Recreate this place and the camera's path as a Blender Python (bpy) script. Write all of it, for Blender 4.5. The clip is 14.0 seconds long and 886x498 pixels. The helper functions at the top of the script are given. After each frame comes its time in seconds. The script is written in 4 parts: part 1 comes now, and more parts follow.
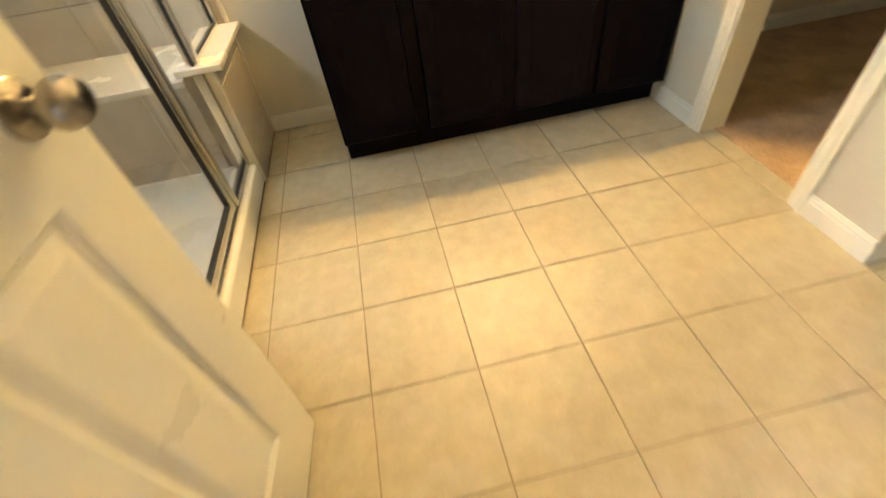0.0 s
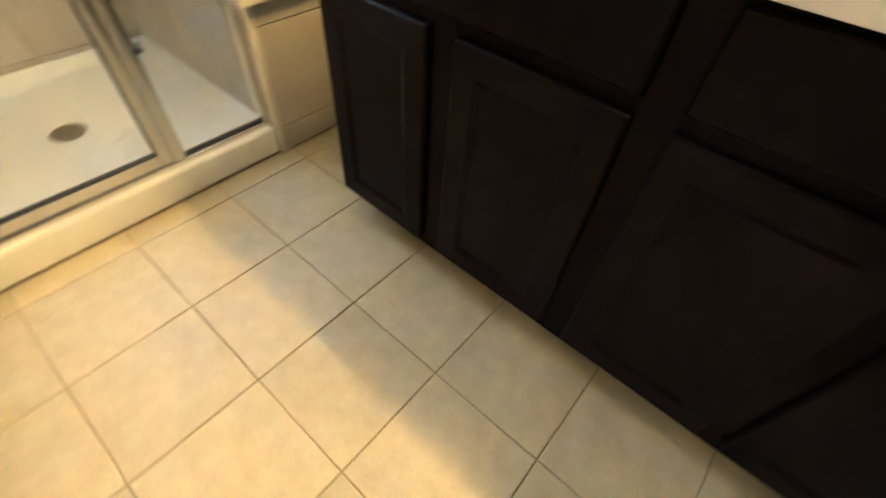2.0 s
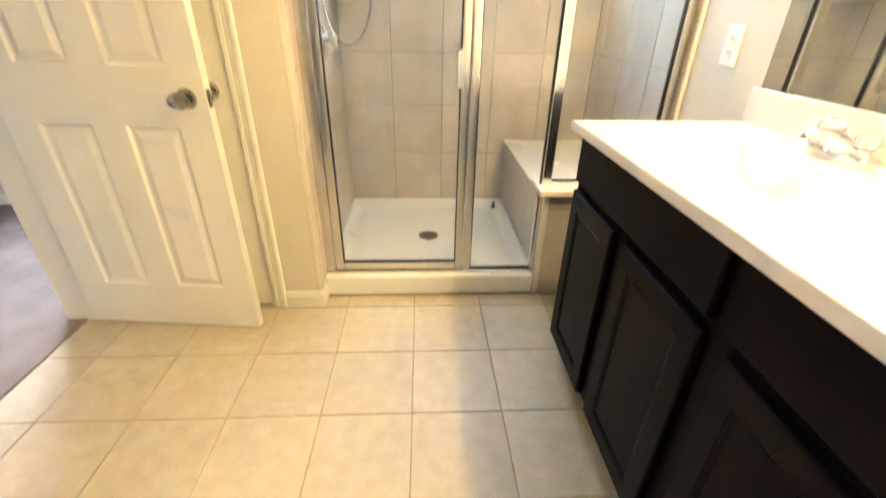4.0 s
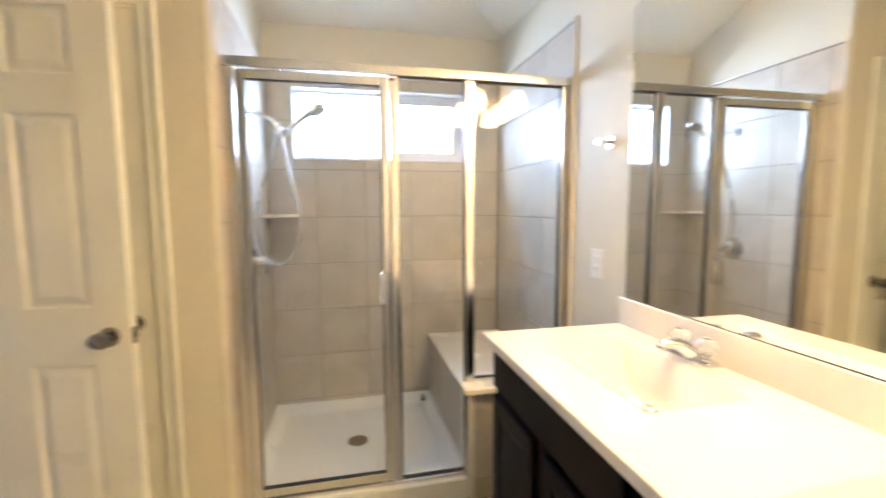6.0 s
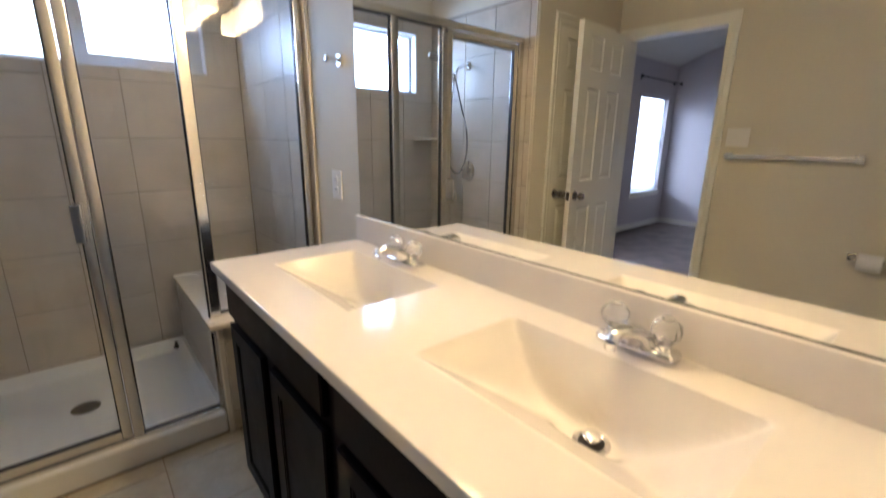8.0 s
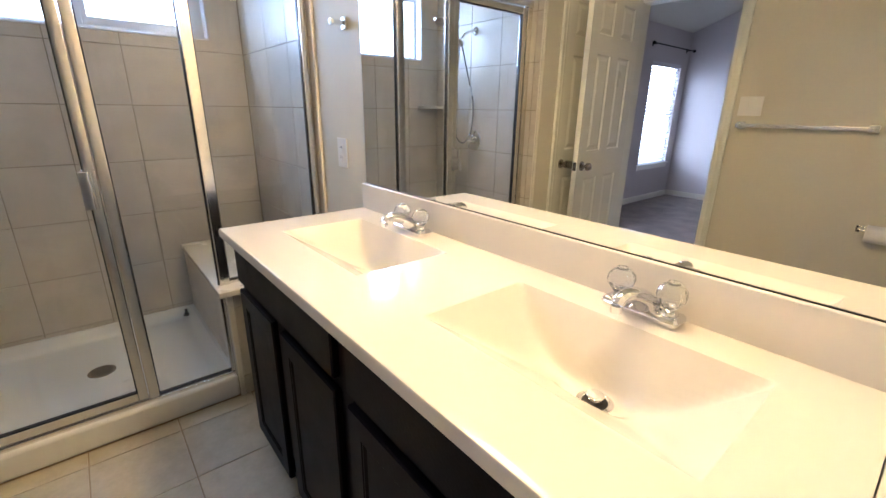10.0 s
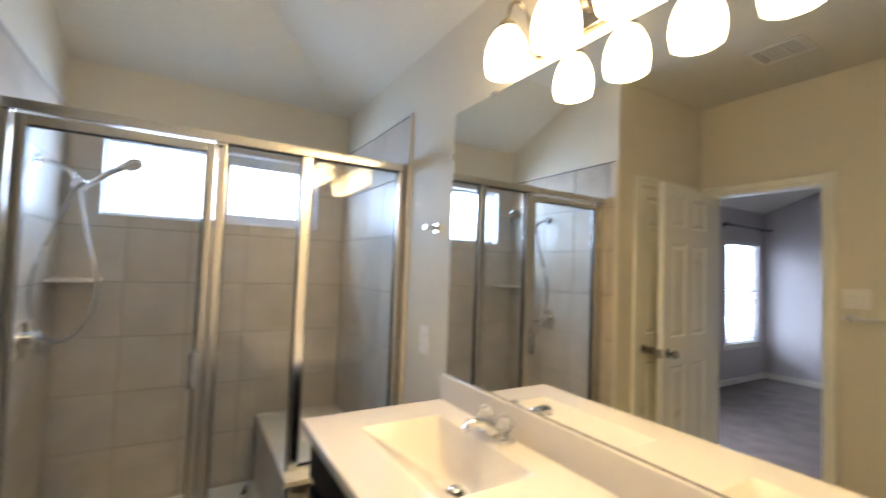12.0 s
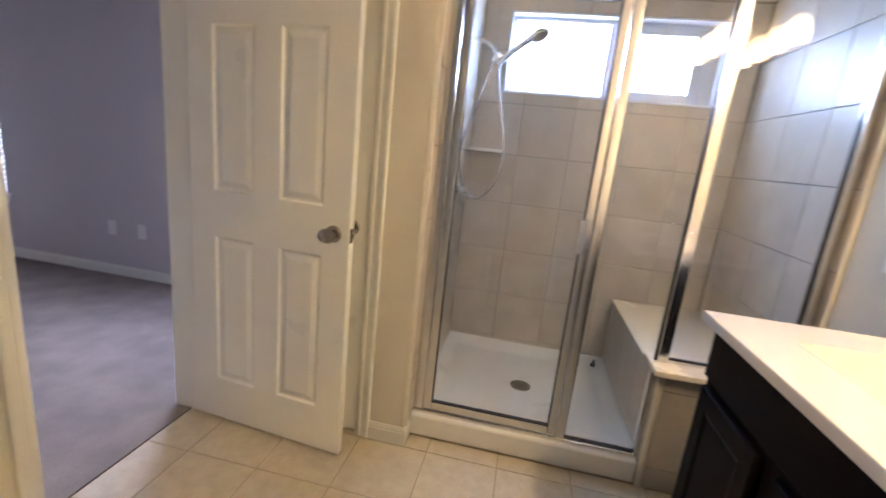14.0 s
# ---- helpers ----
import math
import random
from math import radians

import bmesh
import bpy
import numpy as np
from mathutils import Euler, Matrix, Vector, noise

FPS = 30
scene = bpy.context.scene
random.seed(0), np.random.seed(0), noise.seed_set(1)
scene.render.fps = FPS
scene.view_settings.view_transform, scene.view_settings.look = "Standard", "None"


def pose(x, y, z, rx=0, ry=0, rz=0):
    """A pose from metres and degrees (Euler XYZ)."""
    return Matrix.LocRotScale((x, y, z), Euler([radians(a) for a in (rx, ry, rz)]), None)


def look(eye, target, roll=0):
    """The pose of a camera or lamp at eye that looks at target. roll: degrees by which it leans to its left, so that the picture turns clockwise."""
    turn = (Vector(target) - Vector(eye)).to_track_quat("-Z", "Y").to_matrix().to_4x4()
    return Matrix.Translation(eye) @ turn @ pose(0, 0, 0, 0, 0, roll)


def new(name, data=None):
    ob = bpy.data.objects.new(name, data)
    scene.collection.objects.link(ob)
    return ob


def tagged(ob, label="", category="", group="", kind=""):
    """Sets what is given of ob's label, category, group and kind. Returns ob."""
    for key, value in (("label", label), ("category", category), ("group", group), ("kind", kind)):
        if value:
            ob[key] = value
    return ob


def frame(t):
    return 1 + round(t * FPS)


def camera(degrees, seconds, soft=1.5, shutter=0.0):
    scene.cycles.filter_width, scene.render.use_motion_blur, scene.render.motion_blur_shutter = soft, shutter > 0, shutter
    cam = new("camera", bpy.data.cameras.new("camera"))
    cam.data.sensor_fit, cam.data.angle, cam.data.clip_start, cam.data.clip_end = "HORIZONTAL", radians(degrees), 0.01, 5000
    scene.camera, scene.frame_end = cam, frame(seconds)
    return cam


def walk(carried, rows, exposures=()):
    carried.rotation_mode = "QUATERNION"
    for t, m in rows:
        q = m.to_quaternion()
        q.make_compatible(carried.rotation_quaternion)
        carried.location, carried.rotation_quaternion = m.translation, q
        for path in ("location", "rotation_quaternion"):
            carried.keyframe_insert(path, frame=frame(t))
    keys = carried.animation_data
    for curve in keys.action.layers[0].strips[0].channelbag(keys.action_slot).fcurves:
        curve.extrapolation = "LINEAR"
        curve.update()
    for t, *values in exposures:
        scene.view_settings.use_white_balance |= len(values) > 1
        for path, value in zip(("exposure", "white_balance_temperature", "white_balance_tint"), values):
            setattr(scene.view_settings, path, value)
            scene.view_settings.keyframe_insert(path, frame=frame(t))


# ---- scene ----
cam = camera(91.9, 14.0, shutter=0.5)
PATH = [
    (0, (-0.917, 1.657, 1.114), (0.49, 1.52, -0.301), -8.9),
    (0.5, (-0.538, 1.553, 1.093), (0.849, 1.433, -0.343), -6.9),
    (1, (-0.211, 1.345, 1.078), (1.113, 1.182, -0.412), -4.6),
    (1.5, (0.025, 1.114, 1.07), (1.3, 1.387, -0.447), 2.6),
    (2, (0.234, 0.969, 1.042), (1.277, 1.743, -0.479), 5.7),
    (2.2, (0.272, 0.937, 1.046), (1.152, 1.846, -0.503), 7.6),
    (4.3, (0.351, 0.505, 1.237), (0.427, 2.351, 0.47), 0.4),
    (4.5, (0.344, 0.507, 1.266), (0.414, 2.403, 0.634), 0.2),
    (5, (0.341, 0.5, 1.35), (0.384, 2.48, 1.067), 0.0),
    (5.5, (0.335, 0.476, 1.37), (0.377, 2.467, 1.184), -0.2),
    (6, (0.357, 0.441, 1.368), (0.791, 2.383, 1.173), -0.3),
    (6.5, (0.471, 0.387, 1.36), (1.398, 2.143, 1.119), -0.4),
    (7, (0.512, 0.34, 1.366), (1.662, 1.944, 1.042), 0.6),
    (7.5, (0.522, 0.335, 1.351), (1.772, 1.849, 0.969), 0.7),
    (8, (0.526, 0.329, 1.328), (1.778, 1.805, 0.827), 0.7),
    (8.2, (0.528, 0.330, 1.301), (1.757, 1.773, 0.663), 0.5),
    (10.3, (0.512, 0.326, 1.32), (1.722, 1.796, 0.707), 1.0),
    (10.5, (0.516, 0.326, 1.361), (1.772, 1.839, 0.994), 1.5),
    (11, (0.5, 0.347, 1.441), (1.792, 1.871, 1.522), 2.2),
    (11.5, (0.495, 0.335, 1.483), (1.75, 1.879, 1.684), 2.5),
    (12, (0.462, 0.373, 1.444), (1.484, 2.09, 1.535), 2.1),
    (12.5, (0.386, 0.417, 1.402), (0.894, 2.35, 1.32), 1.4),
    (13, (0.332, 0.436, 1.333), (0.499, 2.404, 1.017), 2.8),
    (13.5, (0.317, 0.463, 1.304), (0.24, 2.427, 0.931), 3.5),
    (14, (0.27, 0.556, 1.296), (-0.075, 2.474, 0.847), 6.0),
]
EXPO = [(0.0, 1.80, 9200, 13), (0.5, 1.70, 8900, 14), (1.0, 1.74, 8600, 14), (1.5, 1.74, 8600, 12), (2.2, 1.98, 8700, 11), (4.3, 2.04, 7300, 16), (5.0, 1.94, 7200, 17), (5.5, 1.70, 7150, 18), (6.0, 1.42, 6950, 20),
        (6.5, 1.12, 6700, 22), (7.0, 0.6, 6450, 24), (7.5, 0.50, 6400, 23), (8.2, 0.26, 6200, 23), (10.3, 0.78, 6250, 21), (10.7, 0.62, 6450, 20), (11.2, 0.44, 6800, 20),
        (12.0, 0.52, 6700, 18), (12.5, 0.55, 6600, 22), (13.0, 0.58, 6500, 26), (13.5, 0.74, 6400, 27), (14.0, 0.96, 6350, 27)]
walk(cam, [(t, look(e, g, r)) for t, e, g, r in PATH], EXPO)

# ---- plan, in metres: x towards the vanity wall, y towards the shower ----
T = 0.31                    # floor tile
XR = 1.38                   # vanity wall
XL = -1.085                 # bedroom doorway wall
YB = 3.25                   # shower back wall
YC = 2.185                  # linen closet wall
XS = -0.115                 # shower left wall
YG = 2.308                  # shower glass line
YS = 0.30                   # wardrobe closet wall, room side
ZW, ZC, CR = 2.465, 2.745, 0.7   # ceiling at the outer walls, its flat middle, and the run of the slopes
WT = 0.115                  # wall thickness

# ---- world and lights ----
world = bpy.data.worlds.new("world")
scene.world = world
world.use_nodes = True
wn = world.node_tree
sky = wn.nodes.new("ShaderNodeTexSky")
sky.sky_type = "NISHITA"
sky.sun_disc = False
sky.sun_elevation = radians(40)
sky.sun_rotation = radians(200)
wn.nodes["Background"].inputs["Strength"].default_value = 0.1
wn.links.new(sky.outputs["Color"], wn.nodes["Background"].inputs["Color"])


def area_lamp(name, m, sx, sy, power, color):
    d = bpy.data.lights.new(name, "AREA")
    d.shape, d.size, d.size_y, d.energy, d.color = "RECTANGLE", sx, sy, power, color
    ob = new(name, d)
    ob.matrix_world = m
    return ob


DAY = (0.38, 0.61, 1.0)
WARM = (1.0, 0.77, 0.40)
SHADE_POWER = 12.5
BULB_POWER = 4.6
area_lamp("window_daylight", pose(0.62, YB + 0.27, 1.90, -60, 0, 0), 1.1, 0.44, 32, DAY)
area_lamp("bedroom_window_daylight", pose(-4.58, 3.52, 1.33, -90, 0, 0), 0.76, 1.4, 36, (0.54, 0.72, 1.0))
area_lamp("bedroom_second_window_daylight", pose(-1.85, 3.52, 1.33, -90, 0, 0), 0.76, 1.4, 60, (0.62, 0.735, 1.0))


# ---- materials ----
def nodes_of(name):
    m = bpy.data.materials.new(name)
    m.use_nodes = True
    nt = m.node_tree
    return m, nt, nt.nodes["Principled BSDF"]


def stuff_mat(name, color, rough=0.5, metal=0.0, spec=0.5, var=0.1, scale=3.0, fine=60.0, fine_var=0.05,
              bump=0.0, bump_scale=200.0, per_object=0.0, tint=None, rough_var=0.08, coat=0.0):
    """A surface with cloudy and fine variation, fine relief, and a shift from piece to piece."""
    m, nt, b = nodes_of(name)
    N, L = nt.nodes.new, nt.links.new
    tc = N("ShaderNodeTexCoord")
    src = tc.outputs["Object"]
    if per_object:
        oi = N("ShaderNodeObjectInfo")
        mul = N("ShaderNodeMath")
        mul.operation = "MULTIPLY"
        mul.inputs[1].default_value = 37.0
        L(oi.outputs["Random"], mul.inputs[0])
        add = N("ShaderNodeVectorMath")
        add.operation = "ADD"
        L(src, add.inputs[0])
        L(mul.outputs[0], add.inputs[1])
        src = add.outputs[0]
    n1, n2 = N("ShaderNodeTexNoise"), N("ShaderNodeTexNoise")
    n1.inputs["Scale"].default_value, n1.inputs["Detail"].default_value = scale, 6
    n2.inputs["Scale"].default_value, n2.inputs["Detail"].default_value = fine, 4
    L(src, n1.inputs["Vector"])
    L(src, n2.inputs["Vector"])
    ramp = N("ShaderNodeValToRGB")
    dark = tint or tuple(c * (1 - 2 * var) for c in color)
    ramp.color_ramp.elements[0].position, ramp.color_ramp.elements[1].position = 0.3, 0.7
    ramp.color_ramp.elements[0].color = (*dark, 1)
    ramp.color_ramp.elements[1].color = (*color, 1)
    L(n1.outputs["Fac"], ramp.inputs["Fac"])
    hsv = N("ShaderNodeHueSaturation")
    mr = N("ShaderNodeMapRange")
    mr.inputs["To Min"].default_value, mr.inputs["To Max"].default_value = 1 - fine_var * 2, 1 + fine_var * 2
    L(n2.outputs["Fac"], mr.inputs["Value"])
    val = mr.outputs[0]
    if per_object:
        mo = N("ShaderNodeMapRange")
        mo.inputs["To Min"].default_value, mo.inputs["To Max"].default_value = 1 - per_object, 1 + per_object
        L(oi.outputs["Random"], mo.inputs["Value"])
        mm = N("ShaderNodeMath")
        mm.operation = "MULTIPLY"
        L(val, mm.inputs[0])
        L(mo.outputs[0], mm.inputs[1])
        val = mm.outputs[0]
    L(val, hsv.inputs["Value"])
    L(ramp.outputs["Color"], hsv.inputs["Color"])
    L(hsv.outputs["Color"], b.inputs["Base Color"])
    rr = N("ShaderNodeMapRange")
    rr.inputs["To Min"].default_value, rr.inputs["To Max"].default_value = max(0.02, rough - rough_var), min(1, rough + rough_var)
    L(n1.outputs["Fac"], rr.inputs["Value"])
    L(rr.outputs[0], b.inputs["Roughness"])
    b.inputs["Metallic"].default_value = metal
    b.inputs["Specular IOR Level"].default_value = spec
    b.inputs["Coat Weight"].default_value = coat
    b.inputs["Coat Roughness"].default_value = 0.12
    if bump:
        bp, n3 = N("ShaderNodeBump"), N("ShaderNodeTexNoise")
        n3.inputs["Scale"].default_value, n3.inputs["Detail"].default_value = bump_scale, 3
        bp.inputs["Strength"].default_value, bp.inputs["Distance"].default_value = bump, 0.002
        L(src, n3.inputs["Vector"])
        L(n3.outputs["Fac"], bp.inputs["Height"])
        L(bp.outputs[0], b.inputs["Normal"])
    return m


M_WALL = stuff_mat("wall_paint", (0.66, 0.612, 0.50), 0.6, var=0.02, scale=1.2, fine_var=0.015, bump=0.35, bump_scale=170, spec=0.35)
M_BEDWALL = stuff_mat("bedroom_paint", (0.61, 0.565, 0.555), 0.7, var=0.02, scale=1.0, fine_var=0.015, bump=0.35, bump_scale=170, spec=0.3)
M_CEIL = stuff_mat("ceiling_paint", (0.69, 0.665, 0.58), 0.85, var=0.015, scale=1.0, fine_var=0.03, bump=0.5, bump_scale=110, spec=0.2)
M_TRIM = stuff_mat("white_trim", (0.80, 0.78, 0.685), 0.32, var=0.015, scale=4, fine_var=0.01, bump=0.05, bump_scale=90)
M_DOOR = stuff_mat("door_paint", (0.83, 0.81, 0.72), 0.30, var=0.012, scale=3, fine_var=0.012, bump=0.12, bump_scale=120)
M_FLOORTILE = stuff_mat("floor_tile", (0.58, 0.508, 0.372), 0.45, var=0.10, scale=18, fine=90, fine_var=0.045, per_object=0.04,
                        tint=(0.49, 0.42, 0.29), bump=0.12, bump_scale=45, rough_var=0.1)
M_GROUT = stuff_mat("floor_grout", (0.40, 0.30, 0.19), 0.9, var=0.12, scale=6, fine_var=0.08, bump=0.5)
M_SHOWERTILE = stuff_mat("shower_tile", (0.56, 0.50, 0.425), 0.36, spec=0.33, rough_var=0.012, var=0.08, scale=5, fine=40, fine_var=0.03, per_object=0.035,
                         tint=(0.46, 0.405, 0.335), bump=0.06, bump_scale=60)
M_SHOWERGROUT = stuff_mat("shower_grout", (0.29, 0.245, 0.195), 0.9, var=0.1, bump=0.4)
M_ACRYLIC = stuff_mat("white_acrylic", (0.80, 0.79, 0.75), 0.3, var=0.02, scale=3, fine_var=0.012, bump=0.06, bump_scale=150)
M_MARBLE = stuff_mat("cultured_marble", (0.725, 0.685, 0.635), 0.12, var=0.015, scale=4, fine_var=0.008, rough_var=0.03, spec=0.5)
M_SLAB = stuff_mat("shower_slab", (0.74, 0.69, 0.60), 0.25, var=0.03, scale=5, fine_var=0.02)
M_ESPRESSO = stuff_mat("espresso_wood", (0.0070, 0.0037, 0.0055), 0.36, spec=0.06, var=0.2, scale=12, fine=160, fine_var=0.12, bump=0.1, bump_scale=120)
M_ESPDARK = stuff_mat("espresso_frame", (0.0062, 0.0033, 0.0049), 0.42, spec=0.05, var=0.2, scale=12, fine=160, fine_var=0.1, bump=0.1, bump_scale=120)
M_CHROME = stuff_mat("chrome", (0.78, 0.78, 0.79), 0.07, metal=1.0, var=0.01, fine_var=0.01, rough_var=0.03)
M_ALU = stuff_mat("polished_aluminium", (0.80, 0.78, 0.74), 0.22, metal=1.0, var=0.01, scale=2, fine_var=0.01, rough_var=0.0)
M_NICKEL = stuff_mat("satin_nickel", (0.40, 0.36, 0.315), 0.22, metal=1.0, var=0.03, fine_var=0.02)
M_BLACKGASKET = stuff_mat("black_gasket", (0.012, 0.011, 0.011), 0.45, var=0.1)
M_RUBBER = stuff_mat("dark_rubber", (0.05, 0.042, 0.035), 0.6, var=0.1)
M_PLASTIC = stuff_mat("white_plastic", (0.80, 0.78, 0.74), 0.32, var=0.01, fine_var=0.005)
# near-black colour that stands for the shade inside slots, drains and the vent
M_HOLE_SHADE = stuff_mat("hole_shade", (0.03, 0.028, 0.026), 0.7, var=0.05)
M_VINYL = stuff_mat("white_vinyl", (0.66, 0.67, 0.69), 0.45, var=0.01, fine_var=0.01)
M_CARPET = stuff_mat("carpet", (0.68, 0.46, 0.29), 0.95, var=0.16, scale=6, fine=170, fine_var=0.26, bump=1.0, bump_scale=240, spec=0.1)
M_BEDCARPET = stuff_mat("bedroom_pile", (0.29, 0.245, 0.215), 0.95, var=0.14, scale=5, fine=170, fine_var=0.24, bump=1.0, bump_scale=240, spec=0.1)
M_BRONZE = stuff_mat("dark_bronze", (0.03, 0.024, 0.02), 0.4, metal=0.7, var=0.1)
M_PAPER = stuff_mat("tissue_paper", (0.82, 0.80, 0.77), 0.9, var=0.02, bump=0.3)
M_HOSE = stuff_mat("metal_hose", (0.46, 0.46, 0.47), 0.25, metal=1.0, var=0.05, fine=300, fine_var=0.15, bump=0.5, bump_scale=500)


def glass_mat(name, tint, ior=1.5):
    m, nt, b = nodes_of(name)
    nt.nodes.remove(b)
    N, L = nt.nodes.new, nt.links.new
    out = nt.nodes["Material Output"]
    tr, gl, mx, fr = N("ShaderNodeBsdfTransparent"), N("ShaderNodeBsdfGlossy"), N("ShaderNodeMixShader"), N("ShaderNodeLayerWeight")
    pw, sc = N("ShaderNodeMath"), N("ShaderNodeMath")
    pw.operation, sc.operation = "POWER", "MULTIPLY_ADD"
    pw.inputs[1].default_value = 5.0
    f0 = ((ior - 1) / (ior + 1)) ** 2
    sc.inputs[1].default_value, sc.inputs[2].default_value = 1 - f0, f0
    tr.inputs["Color"].default_value = (*tint, 1)
    gl.inputs["Roughness"].default_value = 0.0
    gl.inputs["Color"].default_value = (1, 1, 1, 1)
    fr.inputs["Blend"].default_value = 0.5
    L(fr.outputs["Facing"], pw.inputs[0])
    L(pw.outputs[0], sc.inputs[0])
    L(sc.outputs[0], mx.inputs[0])
    L(tr.outputs[0], mx.inputs[1])
    L(gl.outputs[0], mx.inputs[2])
    L(mx.outputs[0], out.inputs["Surface"])
    return m


M_GLASS = glass_mat("clear_glass", (0.975, 0.985, 0.98), 1.47)


def streaked(glass, name):
    """The same glass with faint dried water runs."""
    m = glass.copy()
    m.name = name
    nt = m.node_tree
    N, L = nt.nodes.new, nt.links.new
    out = nt.nodes["Material Output"]
    base = out.inputs["Surface"].links[0].from_socket
    tc, mp, nz, mr, mx, df = N("ShaderNodeTexCoord"), N("ShaderNodeMapping"), N("ShaderNodeTexNoise"), N("ShaderNodeMapRange"), N("ShaderNodeMixShader"), N("ShaderNodeBsdfDiffuse")
    mp.inputs["Scale"].default_value = (46, 46, 2.2)
    nz.inputs["Scale"].default_value, nz.inputs["Detail"].default_value = 1.0, 5
    mr.inputs["From Min"].default_value, mr.inputs["From Max"].default_value = 0.5, 0.78
    mr.inputs["To Min"].default_value, mr.inputs["To Max"].default_value = 0.004, 0.035
    df.inputs["Color"].default_value = (0.8, 0.8, 0.8, 1)
    L(tc.outputs["Object"], mp.inputs["Vector"])
    L(mp.outputs[0], nz.inputs["Vector"])
    L(nz.outputs["Fac"], mr.inputs["Value"])
    L(mr.outputs[0], mx.inputs[0])
    L(base, mx.inputs[1])
    L(df.outputs[0], mx.inputs[2])
    L(mx.outputs[0], out.inputs["Surface"])
    return m


M_SHOWERGLASS = streaked(M_GLASS, "shower_glass")
M_MIRROR = stuff_mat("silvered_mirror", (0.94, 0.95, 0.93), 0.0, metal=1.0, var=0.0, fine_var=0.0, rough_var=0.0)
M_MIRROR.node_tree.nodes["Principled BSDF"].inputs["Roughness"].default_value = 0.0
for lk in list(M_MIRROR.node_tree.links):
    if lk.to_socket.name == "Roughness":
        M_MIRROR.node_tree.links.remove(lk)
m, nt, b = nodes_of("clear_acrylic")
b.inputs["Base Color"].default_value = (0.97, 0.98, 0.98, 1)
b.inputs["Transmission Weight"].default_value = 0.86
b.inputs["Roughness"].default_value = 0.015
b.inputs["IOR"].default_value = 1.49
M_CRYSTAL = m


def glow_mat(name, color, strength):
    m, nt, b = nodes_of(name)
    b.inputs["Base Color"].default_value = (0.8, 0.78, 0.72, 1)
    b.inputs["Emission Color"].default_value = (*color, 1)
    b.inputs["Emission Strength"].default_value = strength
    b.inputs["Roughness"].default_value = 0.3
    return m


M_SHADE = glow_mat("lit_frosted_shade", WARM, SHADE_POWER)


def bulb_glow(m, z0, z1, strength):
    """Brightens frosted glass round the height of the bulb behind it."""
    nt = m.node_tree
    N, L = nt.nodes.new, nt.links.new
    tc, sp, ra, mu = N("ShaderNodeTexCoord"), N("ShaderNodeSeparateXYZ"), N("ShaderNodeValToRGB"), N("ShaderNodeMath")
    mr = N("ShaderNodeMapRange")
    mr.inputs["From Min"].default_value, mr.inputs["From Max"].default_value = z0, z1
    el = ra.color_ramp.elements
    ra.color_ramp.interpolation = "EASE"
    el[0].position, el[0].color = 0.0, (0.5, 0.5, 0.5, 1)
    el[1].position, el[1].color = 1.0, (0.32, 0.32, 0.32, 1)
    mid = el.new(0.42)
    mid.color = (1, 1, 1, 1)
    mu.operation = "MULTIPLY"
    mu.inputs[1].default_value = strength * 1.5
    L(tc.outputs["Object"], sp.inputs[0])
    L(sp.outputs["Z"], mr.inputs["Value"])
    L(mr.outputs[0], ra.inputs["Fac"])
    L(ra.outputs["Color"], mu.inputs[0])
    L(mu.outputs[0], nt.nodes["Principled BSDF"].inputs["Emission Strength"])


bulb_glow(M_SHADE, 2.011, 2.155, SHADE_POWER)
M_BLINDLIGHT = glow_mat("outdoor_brightness_bedroom", (0.86, 0.94, 1.0), 1.0)
M_DAYLIGHT = glow_mat("outdoor_brightness", (0.78, 0.90, 1.0), 2.2)


# ---- building helpers ----
def thing(name, loc, label="", category="", group="", kind=""):
    ob = new(name)
    ob.location = loc
    ob.empty_display_size = 0.05
    return tagged(ob, label, category, group, kind)


def world_of(ob):
    m = Matrix.Identity(4)
    if ob is not None:
        m = ob.matrix_parent_inverse @ ob.matrix_basis
        if ob.parent is not None:
            m = world_of(ob.parent) @ m
    return m


def part(name, bm, material, parent=None, label="", smooth=False, local=False):
    """Links a bmesh, in world places unless local, as one mesh under a thing or a part."""
    me = bpy.data.meshes.new(name)
    bm.normal_update()
    bm.to_mesh(me)
    bm.free()
    me.materials.append(material)
    if smooth:
        for p in me.polygons:
            p.use_smooth = True
        me.set_sharp_from_angle(angle=radians(38))
    ob = new(name, me)
    if smooth:
        wm = ob.modifiers.new("weighted_normals", "WEIGHTED_NORMAL")
        wm.keep_sharp = True
    if parent is not None:
        ob.parent = parent
        if not local:
            ob.matrix_parent_inverse = world_of(parent).inverted()
    return tagged(ob, label)


def setting(name, bm, material, label="", category="", smooth=False):
    ob = part(name, bm, material, smooth=smooth)
    return tagged(ob, label, category, kind="structure")


def box(bm, lo, hi, bevel=0.0, seg=2):
    r = bmesh.ops.create_cube(bm, size=1.0)
    c = [(a + b_) / 2 for a, b_ in zip(lo, hi)]
    s = [b_ - a for a, b_ in zip(lo, hi)]
    for v in r["verts"]:
        v.co = Vector((c[0] + v.co.x * s[0], c[1] + v.co.y * s[1], c[2] + v.co.z * s[2]))
    if bevel:
        es = list({e for v in r["verts"] for e in v.link_edges})
        bmesh.ops.bevel(bm, geom=es, offset=bevel, segments=seg, profile=0.5, affect="EDGES")
    return bm


def boxes(*items):
    bm = bmesh.new()
    for it in items:
        box(bm, *it)
    return bm


